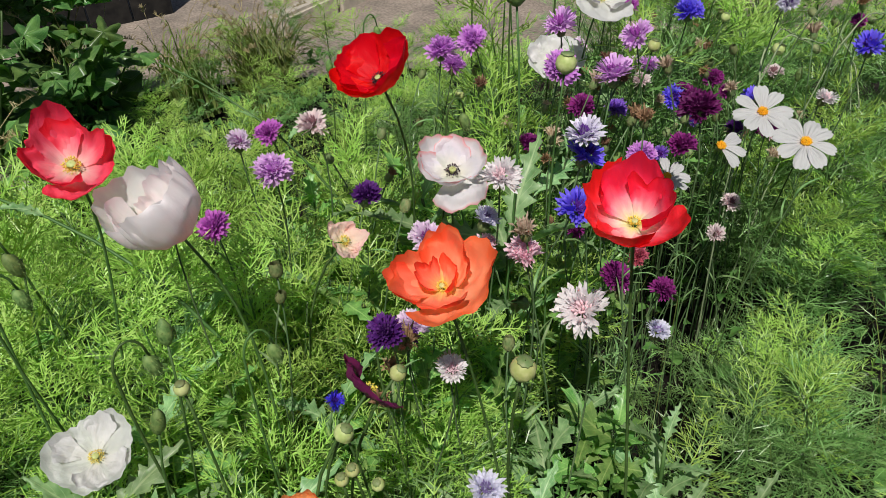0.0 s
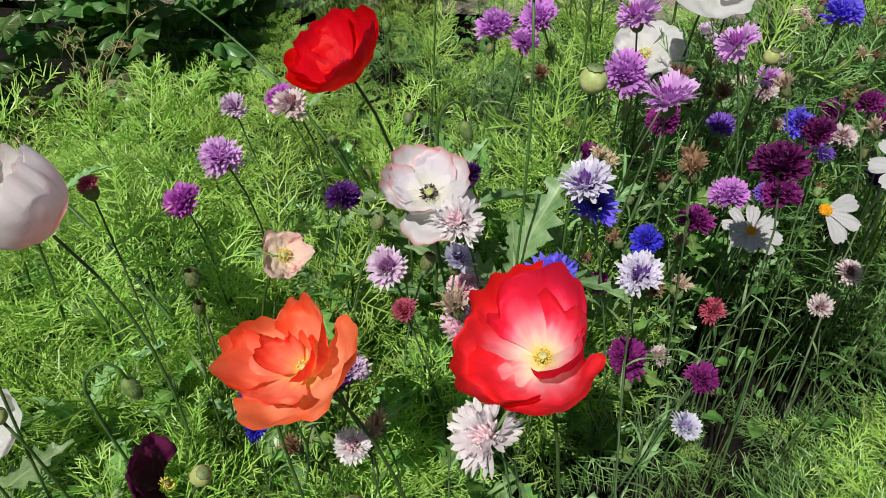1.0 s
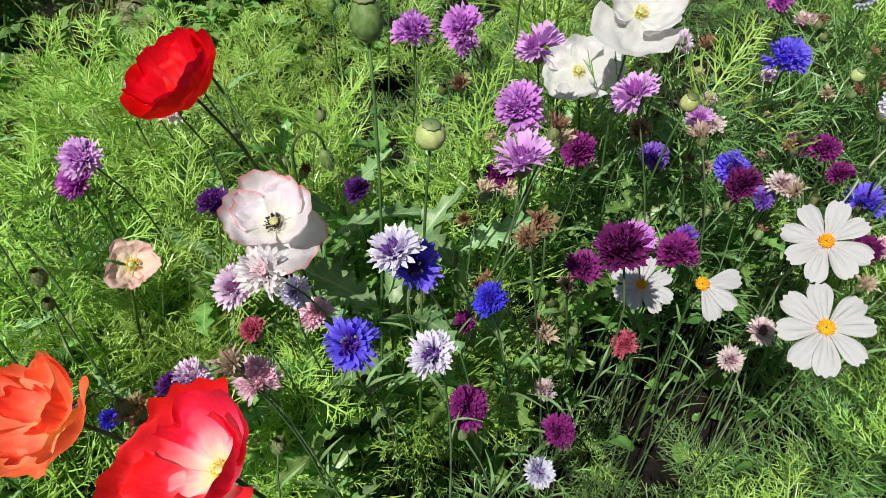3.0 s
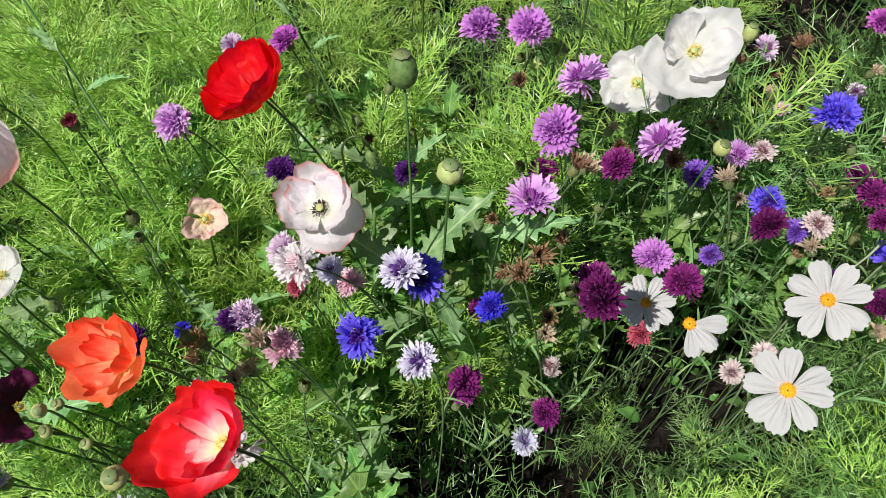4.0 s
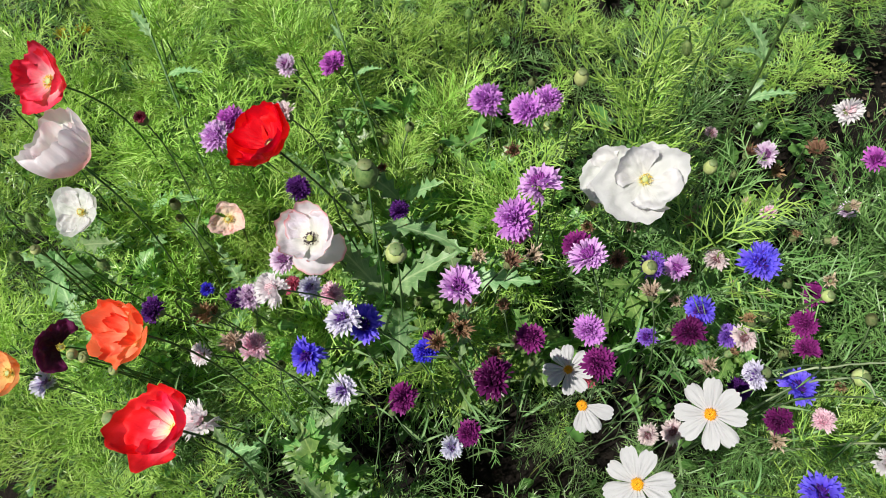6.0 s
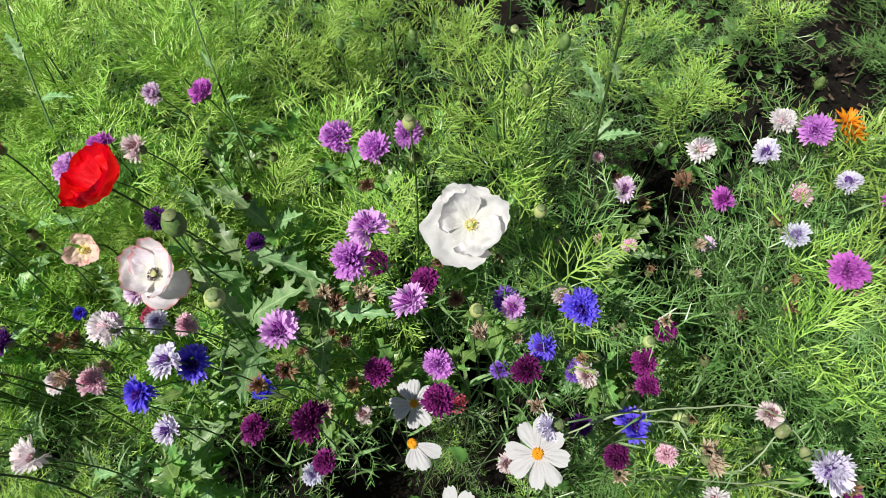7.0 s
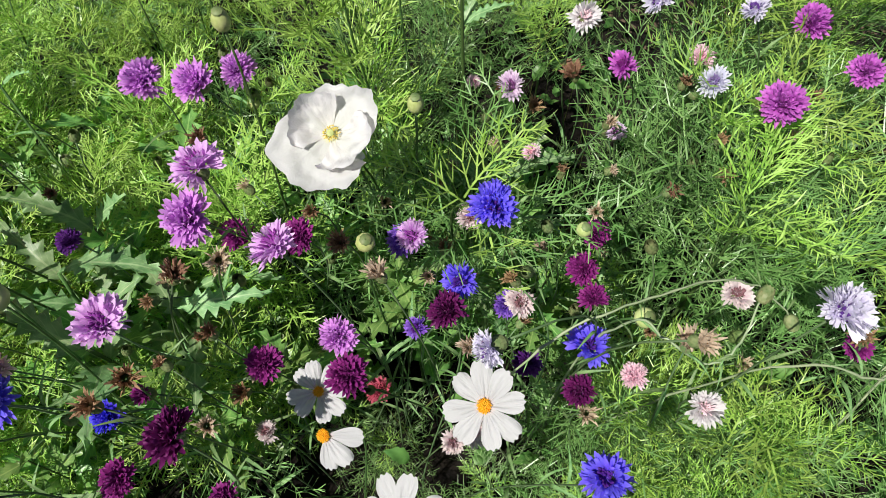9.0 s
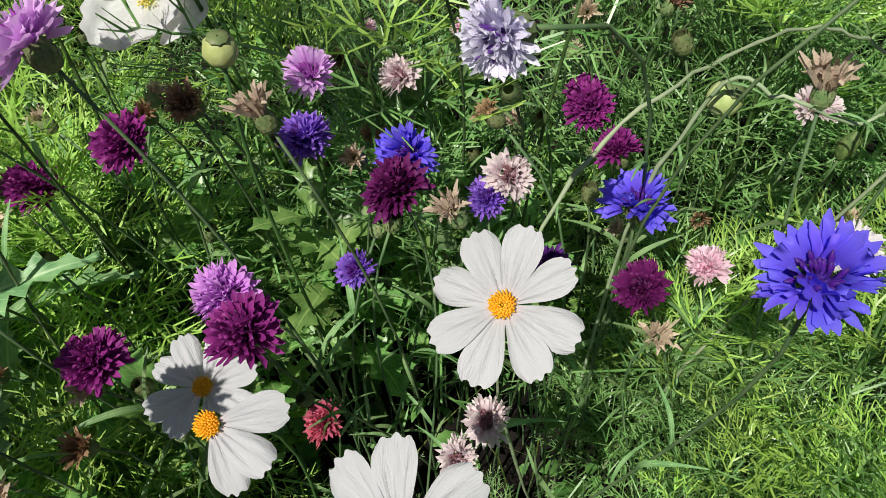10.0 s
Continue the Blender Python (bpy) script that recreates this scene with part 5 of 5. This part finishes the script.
bare_stalk([(0.38, 0.65, -0.02), (0.375, 0.645, 0.3), (0.37, 0.64, 0.6), (0.355, 0.62, 0.92)], 0.0019, "tall straight dark green stalk with lobed leaves", 751, 5)
bare_stalk([(-0.25, 0.42, -0.02), (-0.28, 0.46, 0.45), (-0.34, 0.58, 0.60), (-0.50, 0.82, 0.62)], 0.0020, "long leaning dark green stalk with few leaves", 752, 2)
bare_stalk([(-0.02, 0.52, -0.02), (-0.05, 0.56, 0.45), (-0.10, 0.62, 0.58), (-0.20, 0.80, 0.66)], 0.0018, "long leaning dark green stalk with few leaves", 753, 2)

# ---------------------------------------------------------------- feathery cosmos plants
NEAR_KINDS = [(801 + i, 0.46 + 0.03 * (i % 3), 7, (1, 2, 4)[i // 3]) for i in range(9)]


def canopy(x, y):
    """How high the feathery foliage stands at a place of the plan."""
    h = 0.50
    if -0.22 < x < 0.46 and 0.12 < y < 0.56:
        h = 0.32
    elif x <= -0.22:
        h = 0.38 if y < 0.40 else 0.47
    elif x < 0.46 and y <= 0.22:
        h = 0.33
    if 0.05 < x < 0.46 and 0.20 < y < 0.50:
        h = 0.23
    if 0.38 < x < 0.58 and 0.26 < y < 0.52:
        h = 0.38
    if y > 0.75:
        h *= max(0.42 if x < 0.2 else 0.56, 1 - 0.85 * (y - 0.75))
    return h


def place_plant(x, y, h, r, age=None):
    """age 0: old and dark, 2: mostly tender young leaves."""
    seed, tall, nodes, tender = NEAR_KINDS[3 * (r.choice((0, 1, 1, 2)) if age is None else age) + r.randrange(3)]
    st, fo, yo = cosmos_plant(seed, tall, nodes, tender)
    root = tagged(new("cosmos_plant"), "bright green cosmos plant with feathery thread-like leaves", "cosmos plant", "feathery cosmos plants")
    s = h / tall
    w = max(0.60 if h < 0.15 else 0.85, min(1.15, s * 1.1))
    root.matrix_basis = pose(x, y, 0, r.uniform(-7, 7), r.uniform(-7, 7), r.uniform(0, 360)) @ Matrix.Diagonal((w, w, s, 1))
    part("stem", st, root)
    part("foliage", fo, root)
    part("young_foliage", yo, root)


rp = random.Random(77)
step = 0.112
y = -0.07
# bare places where the soil shows
GAPS = [(1.16, 1.16, 0.15), (1.02, 1.02, 0.07), (0.98, 1.22, 0.16), (0.35, 1.16, 0.07), (0.20, 1.13, 0.13), (0.88, 1.33, 0.16), (0.80, 1.11, 0.08), (1.26, 1.34, 0.10), (0.14, 0.27, 0.05), (0.25, 0.41, 0.06), (-0.54, 1.21, 0.14), (0.10, 1.31, 0.17), (-0.49, 0.39, 0.105), (-0.40, 0.40, 0.05), (-0.81, 0.87, 0.10)]
while y < 2.35:
    gap = step * (1 if y < 0.8 else 1.2 if y < 1.25 else 1.45)
    x = -0.75 - (0.3 if y > 0.6 else 0)
    while x < 1.45:
        px_, py_ = x + rp.uniform(-.4, .4) * gap, y + rp.uniform(-.4, .4) * gap
        x += gap
        inside = -0.20 < px_ < 0.44 and 0.14 < py_ < 0.54
        if inside and rp.random() < 0.40:
            continue
        if 0.02 < px_ < 0.50 and py_ < 0.40:
            if (px_ - 0.13) ** 2 + (py_ - 0.25) ** 2 > 0.012 and rp.random() < (0.0 if 0.15 < px_ < 0.42 and py_ > 0.10 else 0.5):
                place_plant(px_, py_, rp.uniform(0.12, 0.20), rp, 0)
            continue
        if px_ > 1.0 and py_ < 0.25:
            continue
        if any((px_ - gx) ** 2 + (py_ - gy) ** 2 < gr * gr for gx, gy, gr in GAPS):
            continue
        if 0.6 * px_ + 0.8 * py_ > 1.98 or (px_ < -0.2 and py_ > 1.40):
            continue
        if px_ > -0.05 and py_ < 0.30 and rp.random() < 0.35:
            continue
        clump = noise.noise(Vector((px_ * 4.6, py_ * 4.6, 3.1)))
        if clump < 0.02 and rp.random() < (0.05 if px_ < 0.1 and py_ > 0.5 else 0.75):
            continue
        place_plant(px_, py_, canopy(px_, py_) * rp.uniform(0.86, 1.08) * (1 + 0.40 * clump), rp, 2 if px_ < 0.15 and py_ > 0.40 else rp.choice((0, 1, 2)) if py_ > 0.60 or px_ > 0.55 else None)
    y += gap

# the few plants of the shady hollow in front
for x, y, h, age in [(0.115, 0.110, 0.30, 0), (0.000, 0.130, 0.28, 0), (0.370, 0.160, 0.25, 1), (0.270, 0.070, 0.26, 1), (0.490, 0.260, 0.34, 1), (0.550, 0.220, 0.33, 2), (0.610, 0.290, 0.35, 1), (0.530, 0.330, 0.33, 0), (0.640, 0.200, 0.36, 2), (0.470, 0.235, 0.32, 1), (0.570, 0.370, 0.34, 1), (0.690, 0.350, 0.37, 1), (0.295, 0.165, 0.25, 1), (0.180, 0.050, 0.29, 0)]:
    place_plant(x, y, h, rp, age)

low_plants = random.Random(12)
for x, y, h in [(0.245, 0.365, 0.11), (0.385, 0.290, 0.12)]:
    place_plant(x, y, h, low_plants, 0)

# young ones on the bare soil at the bed's end
for x, y, h in [(1.045, 1.245, 0.24), (1.010, 1.335, 0.22), (1.100, 1.300, 0.20)]:
    place_plant(x, y, h, low_plants, 1)

# and the bright ones under the poppies
for x, y, h in [(-0.40, 0.30, 0.40), (-0.34, 0.36, 0.40), (-0.30, 0.30, 0.36), (-0.42, 0.22, 0.38), (-0.52, 0.24, 0.40), (-0.57, 0.32, 0.42), (-0.36, 0.46, 0.42), (-0.28, 0.42, 0.40),
                (-0.22, 0.30, 0.34), (-0.25, 0.15, 0.33), (-0.33, 0.12, 0.36), (-0.45, 0.12, 0.36), (-0.58, 0.14, 0.38), (-0.44, 0.56, 0.42), (-0.54, 0.50, 0.40)]:
    place_plant(x, y, h, rp, 2)
# between the cornflowers
for x, y, h in [(-0.10, 0.43, 0.42), (-0.16, 0.32, 0.37), (-0.23, 0.41, 0.40), (-0.22, 0.58, 0.46), (-0.16, 0.54, 0.45), (-0.08, 0.57, 0.46), (-0.02, 0.53, 0.45), (0.01, 0.42, 0.40), (0.08, 0.44, 0.39), (-0.27, 0.52, 0.46)]:
    place_plant(x, y, h, rp, 2)

# ---------------------------------------------------------------- low leaves between the plants
b = Build()
low = [oval_leaf(1.0, 0.5, M["leaf_low"], i) for i in range(3)]
lows = []
for me in low:
    vs = np.array([v.co for v in me.vertices])
    lows.append((vs, [tuple(p.vertices) for p in me.polygons]))
rl = random.Random(5)
for _ in range(5200):
    x, y = rl.uniform(-1.4, 1.5), rl.uniform(-0.05, 2.3)
    if 0.6 * x + 0.8 * y > 2.05:
        continue
    ragged = 0.35 * noise.noise(Vector((1.7 * x, 1.7 * y, 8.0)))
    if x < -1.22 + ragged or (y > 2.0 - ragged and x < 0):
        continue
    if abs(x - 1.15) < 0.25 and y > 0.95 and rl.random() < 0.7:
        continue
    if -0.02 < x < 0.70 and y < 0.38 and rl.random() < (0.85 if 0.05 < x < 0.20 and 0.17 < y < 0.33 else 0.40):
        continue
    if any((x - gx) ** 2 + (y - gy) ** 2 < gr * gr for gx, gy, gr in GAPS) and rl.random() < 0.8:
        continue
    deep = canopy(x, y)
    z = rl.uniform(0.02, 0.72 * deep if y < 0.9 else 0.16)
    vs, fs = lows[rl.randrange(3)]
    s = rl.uniform(0.018, 0.05)
    m = pose(x, y, z + 0.01, rl.uniform(-35, 35), rl.uniform(-60, 15), rl.uniform(0, 360)) @ Matrix.Scale(s, 4)
    mm = np.array(m)
    w = vs @ mm[:3, :3].T + mm[:3, 3]
    n = len(b.v)
    b.v += [tuple(p) for p in w.tolist()]
    b.uv += [(0.5, 0.5)] * len(w)
    b.f += [tuple(n + i for i in f) for f in fs]
tagged(new("low_leaves", b.data("low_leaves", M["leaf_low"])), "small oval green leaves filling the bed between stems", "leaves", kind="stuff")

# thin bare stems and grass between the flowers
b = Build()
for _ in range(380):
    x, y = rl.uniform(-0.8, 1.2), rl.uniform(0.0, 1.1)
    h = canopy(x, y) * rl.uniform(0.7, 1.25)
    a, off = rl.uniform(0, 6.3), rl.uniform(0.02, 0.12)
    p0, p3 = Vector((x, y, 0)), Vector((x + off * math.cos(a), y + off * math.sin(a), h))
    pts = bezier(p0, p0 + Vector((0, 0, h * .5)), p3 - Vector((off * .5 * math.cos(a), off * .5 * math.sin(a), h * .25)), p3, 6)
    nv = Vector((rl.uniform(-1, 1), rl.uniform(-1, 1), 0.3))
    for i in range(5):
        b.ribbon(pts[i], pts[i + 1], 0.0011 * (1 - i / 6), 0.0011 * (1 - (i + 1) / 6), nv)
tagged(new("grass_blades", b.data("grass_blades", M["grass"])), "thin green grass blades growing between the flowers", "grass", kind="stuff")


# ---------------------------------------------------------------- behind the bed
def grass_tuft(x, y, count, height, seed):
    root = tagged(new("grass_tuft"), "olive-green tuft of long arching grass with pale seed stalks", "grass", "grass tufts")
    root.location = (x, y, 0)
    r = random.Random(seed)
    g, s = Build(), Build()
    for k in range(count):
        a, out, h = r.uniform(0, 6.3), r.uniform(0.05, 0.22), height * r.uniform(0.55, 1.0)
        foot = Vector((r.uniform(-.07, .07), r.uniform(-.07, .07), 0))
        d = Vector((math.cos(a), math.sin(a), 0))
        seedy = k % 9 == 0
        pts = bezier(foot, foot + Vector((0, 0, h * .6)), foot + d * out * .5 + Vector((0, 0, h * 1.1)), foot + d * out + Vector((0, 0, h * (1.1 if seedy else r.uniform(0.35, 0.9)))), 7)
        if seedy:
            s.tube(pts, 0.0009, 4)
            for j in range(16):
                p = pts[5].lerp(pts[6], j / 16)
                q = p + Vector((r.uniform(-1, 1), r.uniform(-1, 1), 0.8)) * 0.014
                s.ribbon(p, q, 0.001, 0.0004, Vector((0, 1, 0)))
        else:
            nv = Vector((-d.y, d.x, 0.4)).cross(d)
            for i in range(6):
                g.ribbon(pts[i], pts[i + 1], 0.0036 * (1 - i / 7), 0.0036 * (1 - (i + 1) / 7), nv)
    part("blade_tuft", g.data("blade_tuft", M["grass"]), root)
    part("seed_head", s.data("seed_head", M["straw"]), root, label="pale straw seed stalks")


grass_tuft(0.56, 1.95, 380, 0.38, 901)
grass_tuft(0.40, 2.15, 160, 0.34, 902)
grass_tuft(0.10, 2.25, 120, 0.40, 903)

BROAD = [palmate_leaf(0.050 + 0.006 * i, M["leaf_broad"], 60 + i) for i in range(4)]


def shrub(x, y, height, leaves, seed, scale=1.0):
    root = tagged(new("shrub"), "dark green mallow shrub with broad five-lobed leaves", "shrub", "broad-leaved shrubs")
    root.location = (x, y, 0)
    r = random.Random(seed)
    lines = []
    for k in range(7):
        a, out = r.uniform(0, 6.3), r.uniform(0.05, 0.26)
        tip = Vector((out * math.cos(a), out * math.sin(a), height * r.uniform(0.7, 1.0)))
        line = bezier(Vector((0, 0, -.02)), Vector((0, 0, height * .4)), tip * 0.8, tip, 9)
        b = Build()
        b.tube(line, [0.006 - 0.0005 * i for i in range(9)], 6)
        part("branch", b.data("branch", M["stem"]), root)
        lines.append(line)
    for k in range(leaves):
        line = lines[k % 7]
        x_ = r.uniform(1.5, 7.99)
        i = int(x_)
        p = line[i].lerp(line[i + 1], x_ - i)
        m = Matrix.Translation(p) @ Matrix.Rotation(r.uniform(0, 6.3), 4, 'Z') @ Matrix.Rotation(-radians(r.uniform(-25, 50)), 4, 'Y') @ Matrix.Translation((0.02, 0, 0)) @ Matrix.Scale(scale * r.uniform(0.6, 1.25), 4)
        part("leaf", BROAD[r.randrange(4)], root, m)


shrub(-0.30, 1.75, 0.58, 110, 911, 1.1)
shrub(-0.62, 1.70, 0.46, 80, 912)
shrub(-0.05, 1.85, 0.46, 90, 913, 1.0)
shrub(-0.30, 2.15, 0.80, 120, 914, 1.3)
shrub(-0.95, 1.65, 0.50, 70, 915)
shrub(0.10, 2.45, 0.60, 90, 916, 1.1)
grass_tuft(-0.42, 1.62, 130, 0.36, 904)
grass_tuft(-0.60, 1.45, 90, 0.26, 905)


# ---------------------------------------------------------------- leafy weeds between the feathery plants
SMALL = [lobed_leaf(0.050 + 0.008 * i, 0.026 + 0.004 * i, 4, 0.4, M["leaf_weed"], 80 + i) for i in range(3)] + [oval_leaf(0.040, 0.022, M["leaf_weed"], 90, teeth=0.08)]


def weed(x, y, z0, count, seed, scale=1.0, parsley=False):
    root = tagged(new("leafy_weed"), "leafy dark green plant with small cut leaves" if parsley else "leafy green weed with small pointed leaves", "weed", "leafy weeds in the bed")
    root.location = (x, y, 0)
    r = random.Random(seed)
    tip = Vector((r.uniform(-.04, .04), r.uniform(-.04, .04), z0))
    line = bezier(Vector((0, 0, -.02)), Vector((0, 0, z0 * .4)), tip * 0.8, tip, 8)
    b = Build()
    b.tube(line, [0.0022 - 0.0002 * i for i in range(8)], 5)
    part("stem", b.data("stem", M["stem"]), root)
    for k in range(count):
        s = 0.45 + 0.55 * k / count
        x_ = min(s * 7, 6.99)
        p = line[int(x_)].lerp(line[int(x_) + 1], x_ % 1)
        m = Matrix.Translation(p) @ Matrix.Rotation(k * 2.4 + r.uniform(-.3, .3), 4, 'Z') @ Matrix.Rotation(-radians(r.uniform(-10, 45) + 15 * s), 4, 'Y') @ Matrix.Rotation(r.uniform(-.5, .5), 4, 'X') @ Matrix.Scale(scale * r.uniform(0.7, 1.25) * (1.25 - 0.45 * s), 4)
        part("leaf", SMALL[r.randrange(3) if parsley else r.choice((0, 3, 3))], root, m)


weed(-0.127, 0.200, 0.40, 16, 1200, 1.1, True)
weed(-0.062, 0.190, 0.40, 18, 1201, 1.1, True)
weed(0.420, 0.555, 0.47, 20, 1202, 1.1, True)
weed(0.370, 0.520, 0.46, 18, 1203, 1.0, True)
weed(0.450, 0.610, 0.46, 18, 1204, 1.0, True)
weed(0.340, 0.590, 0.44, 16, 1205, 1.0, True)
weed(0.030, 0.470, 0.44, 16, 1206, 1.1, True)
weed(0.200, 0.440, 0.40, 14, 1207, 0.9, True)
weed(0.100, 0.540, 0.44, 16, 1208, 1.0, True)
weed(-0.050, 0.440, 0.48, 16, 1209, 1.1, True)
weed(0.300, 0.480, 0.42, 14, 1210, 0.9, True)
weed(-0.100, 0.300, 0.42, 14, 1211, 1.0, True)
weed(0.060, 0.350, 0.42, 14, 1212, 0.9, True)
weed(0.470, 0.470, 0.42, 14, 1213, 0.9, True)
weed(-0.130, 0.400, 0.43, 16, 1214, 1.0, True)
weed(-0.180, 0.470, 0.45, 16, 1215, 1.0, True)
weed(-0.050, 0.550, 0.46, 16, 1216, 1.1, True)
weed(0.120, 0.420, 0.43, 16, 1217, 1.0, True)
weed(0.020, 0.400, 0.43, 16, 1218, 1.0, True)
weed(-0.210, 0.350, 0.42, 14, 1219, 0.9, True)
weed(-0.110, 0.600, 0.46, 16, 1220, 1.1, True)
weed(0.250, 0.540, 0.45, 16, 1221, 1.0, True)
for i, (x, y, z) in enumerate([(-0.30, 1.42, 0.30), (-0.15, 1.48, 0.26), (-0.45, 1.50, 0.30), (-0.08, 1.58, 0.24), (-0.22, 1.58, 0.28), (-0.55, 1.40, 0.26), (-0.36, 1.32, 0.24), (0.02, 1.50, 0.22), (0.05, 1.42, 0.18), (0.20, 1.42, 0.16)]):
    weed(x, y, z, 18, 1250 + i, 1.5)
rw = random.Random(31)
for i in range(16):
    x, y = rw.uniform(-0.56, -0.24), rw.uniform(0.27, 0.52)
    if (x + 0.49) ** 2 + (y - 0.40) ** 2 > 0.008:
        weed(x, y, rw.uniform(0.34, 0.43), 14, 1440 + i, rw.uniform(0.8, 1.2))
for i in range(26):
    x, y = rw.uniform(-0.22, 0.45), rw.uniform(0.38, 0.74)
    weed(x, y, rw.uniform(0.38, 0.50), 13, 1400 + i, rw.uniform(0.8, 1.15), True)
for i in range(30):
    x, y = rw.uniform(-0.80, -0.05), rw.uniform(0.30, 1.45)
    if (x + 0.49) ** 2 + (y - 0.40) ** 2 < 0.012:
        continue
    weed(x, y, rw.uniform(0.30, 0.44) if y < 0.8 else rw.uniform(0.14, 0.26), 14, 1300 + i, rw.uniform(0.8, 1.2))


# ---------------------------------------------------------------- the big-leaved plant at the shrubs' foot
big = tagged(new("burdock_plant"), "big-leaved burdock plant with one pale leaf going brown", "leafy plant")
big.location = (-0.16, 1.66, 0)
GREEN_LEAF, PALE_LEAF = palmate_leaf(0.085, M["leaf_broad"], 70), palmate_leaf(0.095, M["leaf_pale"], 71)
for x, y, z, turn_z, tilt, pale in [(-0.12, 0.00, 0.24, 190, -12, True), (0.09, 0.04, 0.26, 20, -20, False), (0.00, 0.08, 0.33, 80, -35, False), (-0.04, -0.06, 0.20, 250, -15, False), (0.12, -0.04, 0.18, 320, -10, False)]:
    tip = Vector((x, y, z))
    b = Build()
    b.tube(bezier(Vector((0, 0, -0.02)), Vector((0, 0, z * 0.5)), tip * 0.7 + Vector((0, 0, 0.04)), tip, 8), 0.003, 5)
    part("stalk", b.data("stalk", M["stem"]), big)
    part("leaf", PALE_LEAF if pale else GREEN_LEAF, big, Matrix.Translation(tip) @ Matrix.Rotation(radians(turn_z), 4, 'Z') @ Matrix.Rotation(radians(-tilt), 4, 'Y'), "pale leaf going brown" if pale else "")
